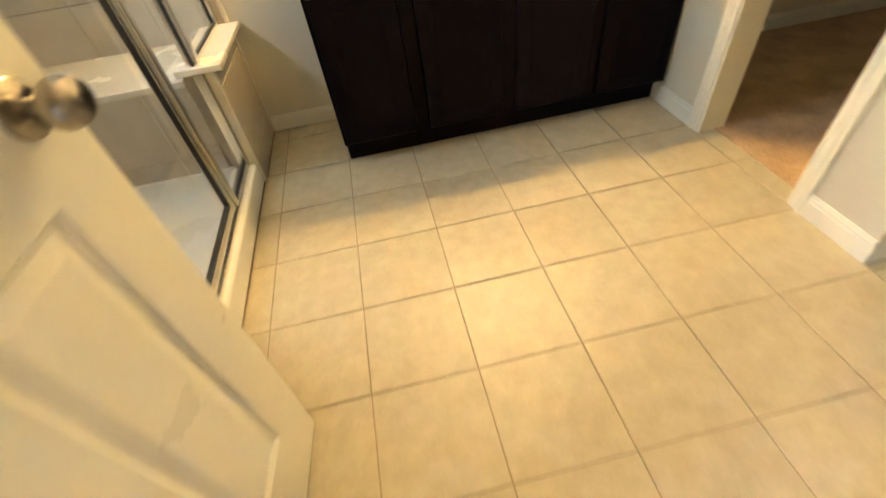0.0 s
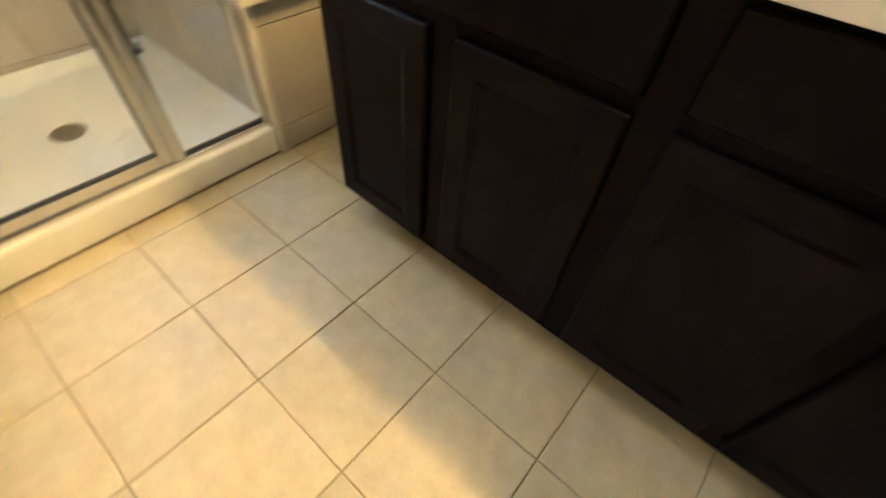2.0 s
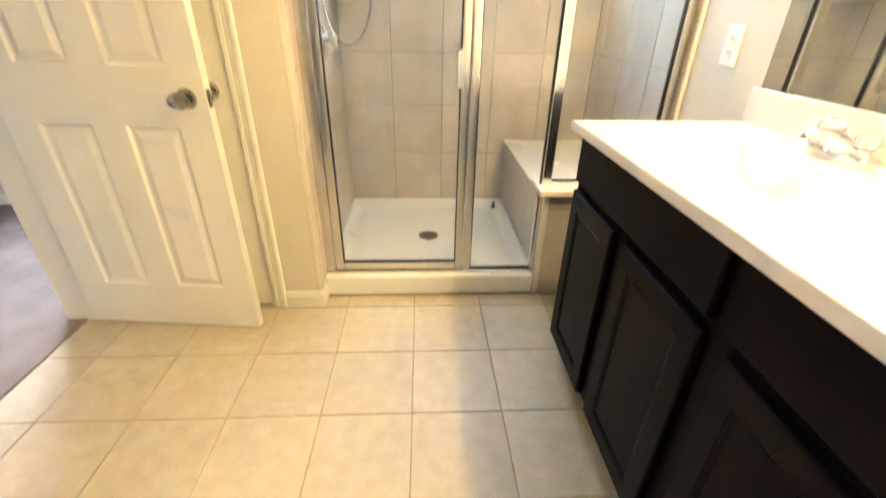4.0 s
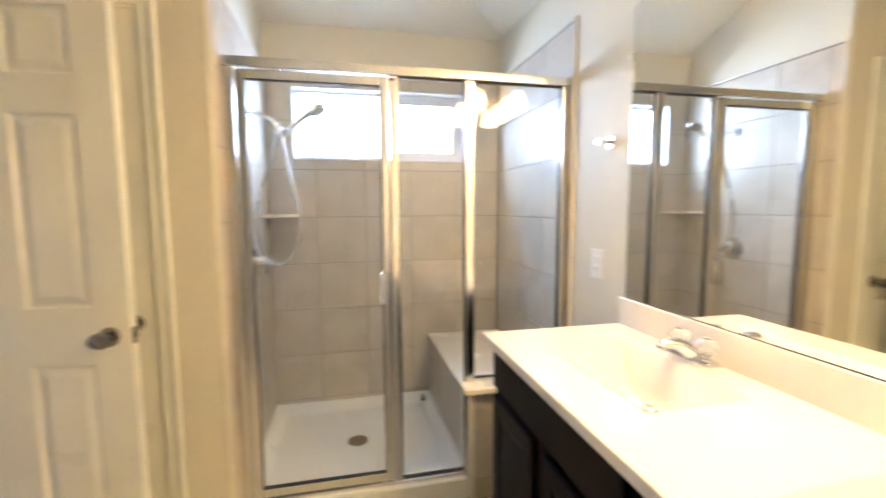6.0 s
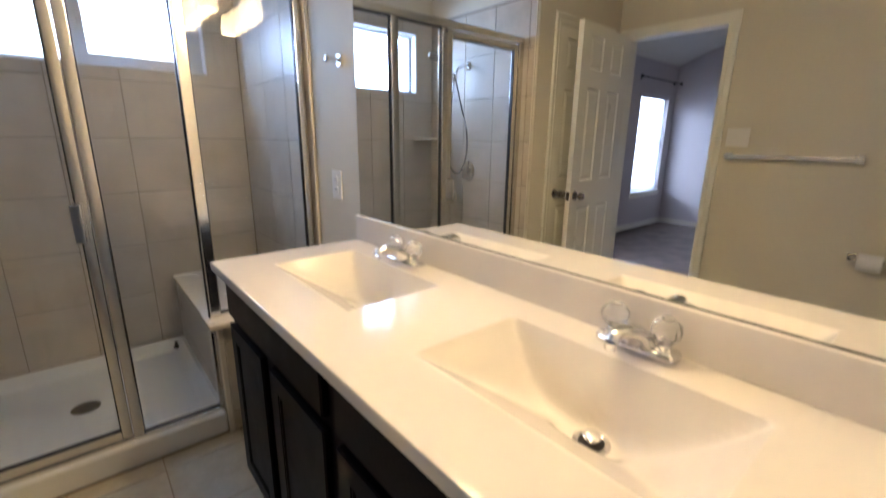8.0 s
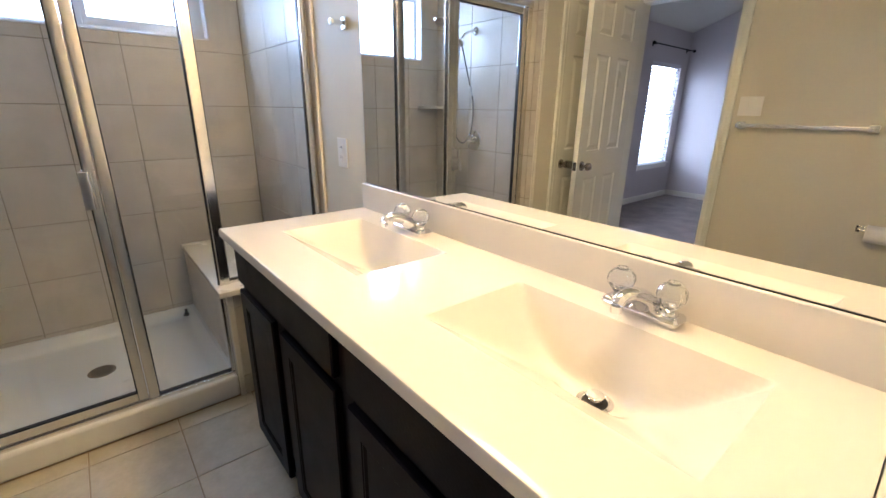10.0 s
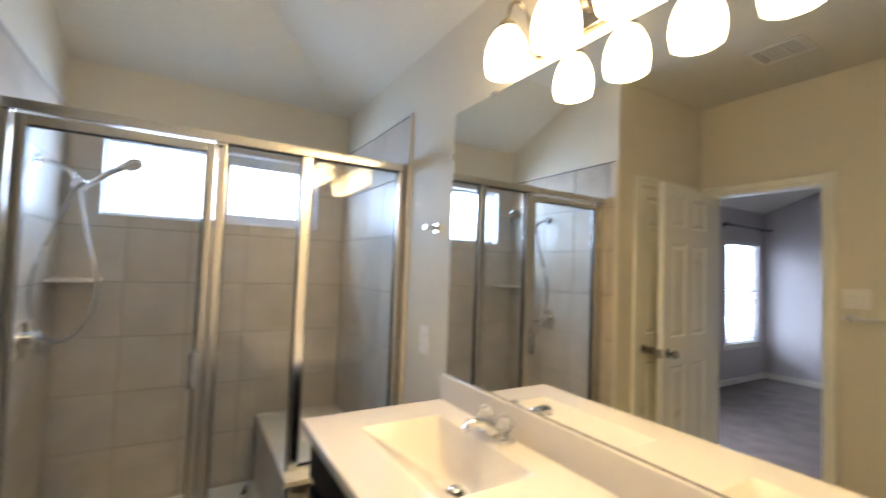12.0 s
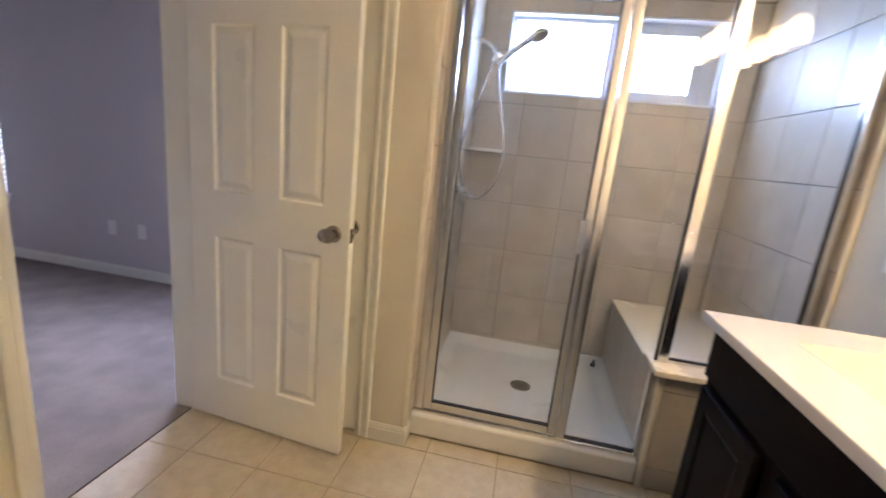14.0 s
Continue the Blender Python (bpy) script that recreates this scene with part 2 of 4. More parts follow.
def lathe(profile, center, axis="z", seg=28, turn=None):
    """A turned body: profile of (radius, height) along the axis."""
    bm = bmesh.new()
    rings = []
    for r, h in profile:
        ring = []
        for i in range(seg):
            a = 2 * math.pi * i / seg
            p = Vector((r * math.cos(a), r * math.sin(a), h))
            ring.append(bm.verts.new(p))
        rings.append(ring)
    for a, b_ in zip(rings, rings[1:]):
        for i in range(seg):
            bm.faces.new((a[i], a[(i + 1) % seg], b_[(i + 1) % seg], b_[i]))
    for ring, flip in ((rings[0], True), (rings[-1], False)):
        bm.faces.new(list(reversed(ring)) if flip else ring)
    rot = {"z": Matrix.Identity(4), "x": Matrix.Rotation(radians(90), 4, "Y"), "-x": Matrix.Rotation(radians(-90), 4, "Y"),
           "y": Matrix.Rotation(radians(-90), 4, "X"), "-y": Matrix.Rotation(radians(90), 4, "X")}[axis]
    if turn is not None:
        rot = turn
    bm.transform(Matrix.Translation(center) @ rot)
    return bm


def tube(points, radius, seg=12, samples=8, closed_ends=True):
    """A round tube along a smooth line through the points; radius a number or one per point."""
    pts = [Vector(p) for p in points]
    rad = radius if isinstance(radius, (list, tuple)) else [radius] * len(pts)
    line, rr = [], []
    for i in range(len(pts) - 1):
        p0, p1, p2, p3 = pts[max(i - 1, 0)], pts[i], pts[i + 1], pts[min(i + 2, len(pts) - 1)]
        for k in range(samples):
            t = k / samples
            line.append(0.5 * ((2 * p1) + (p2 - p0) * t + (2 * p0 - 5 * p1 + 4 * p2 - p3) * t * t + (3 * p1 - p0 - 3 * p2 + p3) * t ** 3))
            rr.append(rad[i] * (1 - t) + rad[i + 1] * t)
    line.append(pts[-1])
    rr.append(rad[-1])
    bm = bmesh.new()
    rings, up = [], Vector((0.123, 0.456, 0.88)).normalized()
    for i, p in enumerate(line):
        d = (line[min(i + 1, len(line) - 1)] - line[max(i - 1, 0)]).normalized()
        u = (up - d * up.dot(d)).normalized()
        up = u
        w = d.cross(u)
        rings.append([bm.verts.new(p + (u * math.cos(2 * math.pi * k / seg) + w * math.sin(2 * math.pi * k / seg)) * rr[i]) for k in range(seg)])
    for a, b_ in zip(rings, rings[1:]):
        for i in range(seg):
            bm.faces.new((a[i], a[(i + 1) % seg], b_[(i + 1) % seg], b_[i]))
    bm.faces.new(list(reversed(rings[0])))
    bm.faces.new(rings[-1])
    return bm


def sweep(profile, start, along, out, up, length, mitre0=0.0, mitre1=0.0):
    """A moulding: profile of (up, out) carried along; its ends slope with the up value by the mitres."""
    bm = bmesh.new()
    s, a, o, u = Vector(start), Vector(along), Vector(out), Vector(up)
    ends = []
    for base, mit in ((0.0, mitre0), (length, mitre1)):
        ends.append([bm.verts.new(s + a * (base + mit * pu) + u * pu + o * po) for pu, po in profile])
    n = len(profile)
    for i in range(n):
        bm.faces.new((ends[0][i], ends[0][(i + 1) % n], ends[1][(i + 1) % n], ends[1][i]))
    bm.faces.new(list(reversed(ends[0])))
    bm.faces.new(ends[1])
    bmesh.ops.recalc_face_normals(bm, faces=bm.faces)
    return bm


CASING = [(0, 0), (0, 0.008), (0.004, 0.010), (0.016, 0.010), (0.020, 0.0075), (0.024, 0.011), (0.036, 0.0125), (0.042, 0.016), (0.052, 0.017), (0.058, 0.014), (0.058, 0)]
BASE = [(0, 0), (0, 0.013), (0.058, 0.013), (0.064, 0.010), (0.070, 0.0105), (0.078, 0.006), (0.083, 0.0045), (0.083, 0)]


def casing(name, p, along, out, width, height, label):
    """Door casing round an opening: p is the foot of one side, along runs across the opening."""
    p, a, o = Vector(p), Vector(along), Vector(out)
    t = thing(name, p, label, "door casing", kind="structure")
    z = Vector((0, 0, 1))
    part("casing_leg", sweep(CASING, p, z, o, -a, height, 0, 1), M_TRIM, t)
    part("casing_leg", sweep(CASING, p + a * width, z, o, a, height, 0, 1), M_TRIM, t)
    part("casing_head", sweep(CASING, p + z * height, a, o, z, width, -1, 1), M_TRIM, t)
    return t


def baseboard(p, q, out):
    p, q = Vector(p), Vector(q)
    d = q - p
    return setting("baseboard", sweep(BASE, p, d.normalized(), out, (0, 0, 1), d.length), M_TRIM, "white painted baseboard along the wall", "baseboard")


# ---- structure: bathroom ----
DH = 2.072                                   # door opening height
DY0, DY1 = 1.432, 2.118                      # bedroom doorway in the left wall
CX0, CX1 = -0.950, -0.325                   # linen closet opening
WX0, WX1 = 0.02, 0.565                      # wardrobe closet opening
WINX0, WINX1, WINZ0, WINZ1 = 0.055, 1.185, 1.672, 2.095
HI = 2.9

setting("floor", boxes(((XL - 0.06, -1.6, -0.06), (XR, YB, -0.0034))), M_GROUT, "beige square ceramic floor tiles with brown grout", "floor")
setting("wall_east", boxes(((XR, -1.7, -0.06), (XR + WT, YB + WT, HI))), M_WALL, "greige painted wall behind the vanity and mirror", "wall")
wb = boxes(((XS - WT, YB, -0.06), (WINX0, YB + 0.15, HI)), ((WINX1, YB, -0.06), (XR, YB + 0.15, HI)),
           ((WINX0, YB, -0.06), (WINX1, YB + 0.15, WINZ0)), ((WINX0, YB, WINZ1), (WINX1, YB + 0.15, HI)))
setting("wall_north", wb, M_WALL, "greige painted wall above the shower tile", "wall")
setting("wall_shower_side", boxes(((XS - WT, YC, -0.06), (XS, YB, HI))), M_WALL, "greige painted wall between shower and linen closet", "wall")
wc = boxes(((XL, YC, -0.06), (CX0, YC + WT, HI)), ((CX1, YC, -0.06), (XS - WT, YC + WT, HI)), ((CX0, YC, DH), (CX1, YC + WT, HI)))
setting("wall_linen_closet", wc, M_WALL, "greige painted wall around the linen closet door", "wall")
setting("linen_closet_back", boxes(((XL, YB - 0.2, -0.06), (XS - WT, YB - 0.1, HI))), M_WALL, "plain painted closet back wall", "wall")
wl = boxes(((XL - WT, DY1, -0.06), (XL, 3.42, HI)), ((XL - WT, -1.7, -0.06), (XL, DY0, HI)), ((XL - WT, DY0, DH), (XL, DY1, HI)))
setting("wall_west", wl, M_WALL, "greige painted wall with the bedroom doorway", "wall")
ws = boxes(((WX1, YS - WT, -0.06), (XR, YS, HI)), ((-0.267, YS - WT, -0.06), (WX0, YS, HI)), ((WX0, YS - WT, DH), (WX1, YS, HI)))
setting("wall_south", ws, M_WALL, "greige painted wall with the wardrobe closet doorway", "wall")
setting("wall_wardrobe_side", boxes(((-0.267, -1.6, -0.06), (-0.267 + WT, YS - WT, HI))), M_WALL, "greige painted wall beside the toilet alcove", "wall")
setting("wall_far_south", boxes(((XL - WT, -1.7, -0.06), (XR + WT, -1.6, HI))), M_WALL, "greige painted end wall", "wall")


def hipped_ceiling():
    """Slopes up from the north and east walls, which meet in a hip, to a flat middle."""
    e = 0.05
    ze = ZW - e * (ZC - ZW) / CR
    pts = [(XL - e, YB + e, ze), (XR + e, YB + e, ze), (XR + e, -1.65, ze), (XR - CR, -1.65, ZC), (XR - CR, YB - CR, ZC), (XL - e, YB - CR, ZC), (XL - e, -1.65, ZC)]
    bm = bmesh.new()
    lo = [bm.verts.new(p) for p in pts]
    hi = [bm.verts.new((p[0], p[1], p[2] + 0.1)) for p in pts]
    for f in ((0, 1, 4, 5), (1, 2, 3, 4), (5, 4, 3, 6)):
        bm.faces.new([lo[i] for i in f])
        bm.faces.new([hi[i] for i in reversed(f)])
    rim = (0, 1, 2, 3, 6, 5)
    for a, b_ in zip(rim, rim[1:] + rim[:1]):
        bm.faces.new((lo[a], lo[b_], hi[b_], hi[a]))
    bmesh.ops.recalc_face_normals(bm, faces=bm.faces)
    return bm


setting("ceiling", hipped_ceiling(), M_CEIL, "off-white lightly textured ceiling sloping up from two walls", "ceiling")
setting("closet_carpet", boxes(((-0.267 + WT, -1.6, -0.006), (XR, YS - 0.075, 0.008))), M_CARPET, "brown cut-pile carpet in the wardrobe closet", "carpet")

# jambs and stops of the openings
def jamb(name, x0, x1, y0, y1, axis, label):
    t = thing(name, ((x0 + x1) / 2, (y0 + y1) / 2, 0), label, "door jamb", kind="structure")
    j = 0.018
    if axis == "x":       # opening runs along x
        part("jamb_side", boxes(((x0, y0, 0), (x0 + j, y1, DH))), M_TRIM, t)
        part("jamb_side", boxes(((x1 - j, y0, 0), (x1, y1, DH))), M_TRIM, t)
        part("jamb_head", boxes(((x0 + j, y0, DH - j), (x1 - j, y1, DH))), M_TRIM, t)
    else:
        part("jamb_side", boxes(((x0, y0, 0), (x1, y0 + j, DH))), M_TRIM, t)
        part("jamb_side", boxes(((x0, y1 - j, 0), (x1, y1, DH))), M_TRIM, t)
        part("jamb_head", boxes(((x0, y0 + j, DH - j), (x1, y1 - j, DH))), M_TRIM, t)
        part("door_stop", boxes(((x0 + 0.03, y0 + j, 0), (x0 + 0.065, y0 + j + 0.01, DH - j))), M_TRIM, t)
    return t


jamb("jamb_bedroom", XL - WT - 0.002, XL + 0.002, DY0, DY1, "y", "white painted jamb of the bedroom doorway")
jamb("jamb_wardrobe", WX0, WX1, YS - WT - 0.002, YS + 0.002, "x", "white painted jamb of the wardrobe closet doorway")
jamb("jamb_linen", CX0, CX1, YC - 0.002, YC + WT, "x", "white painted jamb of the linen closet doorway")
casing("casing_bedroom", (XL, DY0 + 0.008, 0), (0, 1, 0), (1, 0, 0), DY1 - DY0 - 0.016, DH - 0.008, "white moulded casing of the bedroom doorway")
casing("casing_bedroom_outer", (XL - WT, DY0 + 0.008, 0), (0, 1, 0), (-1, 0, 0), DY1 - DY0 - 0.016, DH - 0.008, "white moulded casing on the bedroom side")
casing("casing_linen", (CX0 + 0.008, YC, 0), (1, 0, 0), (0, -1, 0), CX1 - CX0 - 0.016, DH - 0.008, "white moulded casing of the linen closet door")
casing("casing_wardrobe", (WX0 + 0.008, YS, 0), (1, 0, 0), (0, 1, 0), WX1 - WX0 - 0.016, DH - 0.008, "white moulded casing of the wardrobe closet doorway")
baseboard((CX1 + 0.05, YC, 0), (XS - 0.0005, YC, 0), (0, -1, 0))
baseboard((XS, YC - 0.013, 0), (XS, 2.258, 0), (1, 0, 0))
baseboard((XR, 1.86, 0), (XR, 2.245, 0), (-1, 0, 0))
baseboard((WX1 + 0.05, YS, 0), (0.93, YS, 0), (0, 1, 0))
baseboard((-0.267, YS, 0), (WX0 - 0.05, YS, 0), (0, 1, 0))
baseboard((-0.267, YS + 0.013, 0), (-0.267, -1.6, 0), (-1, 0, 0))
baseboard((XL, DY0 - 0.05, 0), (XL, -1.6, 0), (1, 0, 0))
baseboard((-0.267 + WT, -1.6, 0.008), (XR, -1.6, 0.008), (0, 1, 0))
baseboard((XR, -1.6, 0.008), (XR, YS - WT, 0.008), (-1, 0, 0))
# rounded plaster corner where the closet wall turns into the shower
setting("corner_bead", lathe([(0.0125, 0.083), (0.0125, ZC)], (XS - 0.0105, YC + 0.0105, 0), seg=24), M_WALL, "rounded plaster wall corner beside the shower", "wall corner", smooth=True)

# ---- bedroom beyond the doorway ----
BX, BY = -5.15, 3.42
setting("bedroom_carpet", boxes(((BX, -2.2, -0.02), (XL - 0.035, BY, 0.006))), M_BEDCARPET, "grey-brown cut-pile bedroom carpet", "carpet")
BW = [(-4.94, -4.05), (-2.26, -1.44)]
BZ0, BZ1 = 0.56, 1.98
items = []
x = BX - WT
for a, b_ in BW:
    items += [((x, BY, -0.06), (a, BY + WT, 3.6)), ((a, BY, -0.06), (b_, BY + WT, BZ0)), ((a, BY, BZ1), (b_, BY + WT, 3.6))]
    x = b_
items.append(((x, BY, -0.06), (XL, BY + WT, 3.6)))
setting("bedroom_wall_north", boxes(*items), M_BEDWALL, "grey painted bedroom wall with a window", "wall")
setting("bedroom_wall_west", boxes(((BX - WT, -2.2, -0.06), (BX, BY, 3.6))), M_BEDWALL, "grey painted bedroom wall", "wall")
setting("bedroom_wall_south", boxes(((BX - WT, -2.2 - WT, -0.06), (XL, -2.2, 3.6))), M_BEDWALL, "grey painted bedroom wall", "wall")
setting("bedroom_wall_east", boxes(((XL - WT - 0.004, DY1 + 0.07, 0), (XL - WT, BY, 3.6)), ((XL - WT - 0.004, -2.2, 0), (XL - WT, DY0 - 0.07, 3.6)), ((XL - WT - 0.004, DY0 - 0.07, DH + 0.06), (XL - WT, DY1 + 0.07, 3.6))), M_BEDWALL, "grey painted bedroom wall around the doorway", "wall")
bm = bmesh.new()
yy = [BY + 0.02, 1.2, -2.22]
zz = [2.43, 3.3, 3.3]
lo = [[bm.verts.new((xx, y, z)) for y, z in zip(yy, zz)] for xx in (BX - 0.02, XL - WT + 0.02)]
hi = [[bm.verts.new((xx, y, z + 0.1)) for y, z in zip(yy, zz)] for xx in (BX - 0.02, XL - WT + 0.02)]
for i in (0, 1):
    bm.faces.new((lo[0][i], lo[0][i + 1], lo[1][i + 1], lo[1][i]))
    bm.faces.new((hi[0][i], hi[1][i], hi[1][i + 1], hi[0][i + 1]))
    for k in (0, 1):
        bm.faces.new((lo[k][i], hi[k][i], hi[k][i + 1], lo[k][i + 1]))
bm.faces.new((lo[0][0], lo[1][0], hi[1][0], hi[0][0]))
bm.faces.new((lo[0][2], hi[0][2], hi[1][2], lo[1][2]))
bmesh.ops.recalc_face_normals(bm, faces=bm.faces)
setting("bedroom_ceiling", bm, M_CEIL, "white vaulted bedroom ceiling", "ceiling")
baseboard((BX, BY, 0.006), (XL - WT, BY, 0.006), (0, -1, 0))
baseboard((BX, -2.2, 0.006), (BX, BY - 0.013, 0.006), (1, 0, 0))


# ---- vanity ----
VY0, VY1 = YS + 0.004, 1.852
VF = 0.868                                   # face frame front
CT = 0.923                                   # counter top


def panel_front(bm, y0, y1, z0, z1, x, t, border, depth=0.006, slope=0.008, edge=0.004):
    """A cabinet front facing -x with a sunk flat field; border 0 gives a plain slab with an eased edge."""
    loops = [(0, x + t), (0, x + edge), (edge, x)]
    if border:
        loops += [(border, x), (border + 0.003, x + 0.002), (border + 0.006, x + 0.002), (border + 0.006 + slope, x + depth)]
    rings = []
    for ins, xx in loops:
        rings.append([bm.verts.new((xx, yy, zz)) for yy, zz in ((y0 + ins, z0 + ins), (y1 - ins, z0 + ins), (y1 - ins, z1 - ins), (y0 + ins, z1 - ins))])
    for a, b_ in zip(rings, rings[1:]):
        for i in range(4):
            bm.faces.new((a[i], a[(i + 1) % 4], b_[(i + 1) % 4], b_[i]))
    bm.faces.new(rings[-1])
    bm.faces.new(list(reversed(rings[0])))
    bmesh.ops.recalc_face_normals(bm, faces=bm.faces)
    return bm


van = thing("vanity_cabinet", (1.1, 1.08, 0), "espresso-stained double vanity cabinet with four panelled doors", "vanity")
part("body", boxes(((VF + 0.02, VY0, 0.105), (XR - 0.002, VY1, 0.77)), ((VF + 0.02, VY1 - 0.018, 0.77), (XR - 0.002, VY1, 0.8945)), ((VF + 0.02, VY0, 0.77), (VF + 0.028, VY1 - 0.018, 0.8945))), M_ESPDARK, van)
part("toe_kick", boxes(((0.928, VY0, 0.0), (0.95, VY1 - 0.012, 0.105))), M_ESPDARK, van, "dark recessed toe kick")
part("end_foot", boxes(((0.928, VY1 - 0.012, 0.0), (XR - 0.02, VY1 - 0.002, 0.105))), M_ESPDARK, van)
for y0, y1 in ((VY1 - 0.04, VY1), (1.455, 1.51), (1.045, 1.115), (0.665, 0.715), (VY0, VY0 + 0.035)):
    part("face_stile", boxes(((VF, y0, 0.105), (VF + 0.02, y1, 0.895), 0.0015)), M_ESPDARK, van)
for z0, z1 in ((0.1052, 0.135), (0.69, 0.74), (0.865, 0.8948)):
    part("face_rail", boxes(((VF + 0.0015, VY0 + 0.035, z0), (VF + 0.02, VY1 - 0.04, z1))), M_ESPDARK, van)
for y0, y1 in ((1.517, 1.836), (1.108, 1.448), (0.708, 1.045), (0.322, 0.660)):
    part("cabinet_door", panel_front(bmesh.new(), y0, y1, 0.118, 0.706, VF - 0.019, 0.0185, 0.055), M_ESPRESSO, van)
for y0, y1 in ((1.108, 1.836), (0.322, 1.045)):
    part("false_drawer_front", panel_front(bmesh.new(), y0, y1, 0.737, 0.878, VF - 0.019, 0.0185, 0), M_ESPRESSO, van)

CX_0, CX_1, CY_0, CY_1 = 0.818, 1.362, YS + 0.002, 1.868
SINKS = ((1.457, 0.250), (0.682, 0.255))
SX0, SX1 = 0.972, 1.262
DRX = 1.165


def bowl(x, y):
    d = 0.0
    for yc, half in SINKS:
        s = abs((y - yc) / half)
        if s < 1 and SX0 < x < SX1:
            ramps = (0.148 * (1 - s ** 1.7), (SX1 - x) * 1.75, (x - SX0) * 0.66)
            p = 9.0
            d = max(d, sum(max(r, 1e-5) ** -p for r in ramps) ** (-1 / p))
            f = min(1, max(0, (0.074 - math.hypot(x - DRX, y - yc + 0.022)) / 0.036))
            f = f * f * (3 - 2 * f)
            d = d * (1 - f) + 0.129 * f
    return d


def axis_points(lo, hi, marks, step):
    pts = sorted({lo, hi, *marks})
    out = []
    for a, b_ in zip(pts, pts[1:]):
        n = max(1, round((b_ - a) / step))
        out += [a + (b_ - a) * i / n for i in range(n)]
    return out + [hi]


gx = axis_points(CX_0, CX_1, (CX_0 + 0.0025, CX_0 + 0.006, SX0, SX0 + 0.006, SX1, SX1 - 0.006), 0.009)
gy = axis_points(CY_0, CY_1, (CY_1 - 0.0025, CY_1 - 0.006, *(yc + s * h for yc, h in SINKS for s in (-1, 1)), *(yc + s * (h - 0.006) for yc, h in SINKS for s in (-1, 1))), 0.011)
bm = bmesh.new()


def edge_drop(x, y):
    e = min(x - CX_0, CY_1 - y)
    return 0.006 - math.sqrt(max(0, 0.006 ** 2 - (0.006 - e) ** 2)) if e < 0.006 else 0.0


grid = [[bm.verts.new((x, y, CT - bowl(x, y) - edge_drop(x, y))) for y in gy] for x in gx]
for i in range(len(gx) - 1):
    for j in range(len(gy) - 1):
        bm.faces.new((grid[i][j], grid[i + 1][j], grid[i + 1][j + 1], grid[i][j + 1]))
low = [bm.verts.new((v.co.x, v.co.y, 0.8955)) for v in grid[0]]
for j in range(len(gy) - 1):
    bm.faces.new((grid[0][j], grid[0][j + 1], low[j + 1], low[j]))
side = [bm.verts.new((r[-1].co.x, r[-1].co.y, 0.8955)) for r in grid]
for i in range(len(gx) - 1):
    bm.faces.new((grid[i][-1], grid[i + 1][-1], side[i + 1], side[i]))
box(bm, (CX_0 + 0.0005, CY_0, 0.8955), (0.9, CY_1 - 0.001, 0.905))
box(bm, (0.9, 1.80, 0.8955), (CX_1, CY_1 - 0.001, 0.905))
counter = tagged(new("countertop"), "glossy cream cultured marble vanity top with two moulded sinks", "countertop")
counter.location = (1.1, 1.08, 0.896)
part("counter_slab", bm, M_MARBLE, counter, smooth=True)
part("backsplash", boxes(((CX_1, CY_0, CT - 0.02), (XR - 0.001, CY_1 - 0.002, 1.024), 0.004, 3)), M_MARBLE, counter, smooth=True)
for yc, h in SINKS:
    zb = CT - bowl(DRX, yc - 0.022)
    yc -= 0.022
    d = part("drain_flange", lathe([(0.034, -0.004), (0.034, 0.001), (0.028, 0.003), (0.022, 0.0)], (DRX, yc, zb + 0.002)), M_CHROME, counter, "chrome sink drain", smooth=True)
    # flat dark disc in place of the well's shaded depth
    part("drain_well", lathe([(0.0, -0.002), (0.0235, -0.002), (0.0235, 0.0022), (0.0, 0.0022)], (DRX, yc, zb + 0.002)), M_HOLE_SHADE, d)
    part("pop_up_stopper", lathe([(0.0155, 0.0), (0.0155, 0.013), (0.0165, 0.0145), (0.0165, 0.018), (0.015, 0.0195), (0.0, 0.0198)], (DRX, yc, zb)), M_CHROME, d, smooth=True)


def faucet(x, yc):
    f = thing("faucet", (x, yc, CT), "chrome centre-set faucet with two clear acrylic knobs", "faucet", "sink faucets")
    bm = bmesh.new()
    box(bm, (x - 0.026, yc - 0.079, CT), (x + 0.026, yc + 0.079, CT + 0.023), 0.011, 4)
    part("base_plate", bm, M_CHROME, f, smooth=True)
    bm = tube([(x + 0.008, yc, CT + 0.008), (x - 0.008, yc, CT + 0.031), (x - 0.034, yc, CT + 0.048), (x - 0.064, yc, CT + 0.059), (x - 0.092, yc, CT + 0.060), (x - 0.106, yc, CT + 0.050)],
              [0.027, 0.0245, 0.0195, 0.0155, 0.0125, 0.0110], 20)
    for v in bm.verts:
        v.co.y = yc + (v.co.y - yc) * (1.5 - 4.6 * min(0.10, max(0.0, x - v.co.x)))
    part("spout", bm, M_CHROME, f, smooth=True)
    part("aerator", lathe([(0.0, -0.004), (0.0105, -0.004), (0.0115, 0.0), (0.0115, 0.010)], (x - 0.106, yc, CT + 0.041)), M_CHROME, f, smooth=True)
    for s in (-1, 1):
        k = part("knob", lathe([(0.013, 0.0), (0.018, 0.006), (0.026, 0.016), (0.0285, 0.027), (0.026, 0.038), (0.019, 0.046), (0.012, 0.049), (0.0115, 0.053), (0.0, 0.054)], (x, yc + s * 0.051, CT + 0.034), seg=12), M_CRYSTAL, f, "clear faceted acrylic knob")
        part("knob_stem", lathe([(0.019, 0.0), (0.017, 0.010), (0.010, 0.014), (0.007, 0.034), (0.0, 0.036)], (x, yc + s * 0.051, CT + 0.017), seg=20), M_CHROME, k, smooth=True)


for x, (yc, h) in zip((1.310, 1.325), SINKS):
    faucet(x, yc - 0.010)

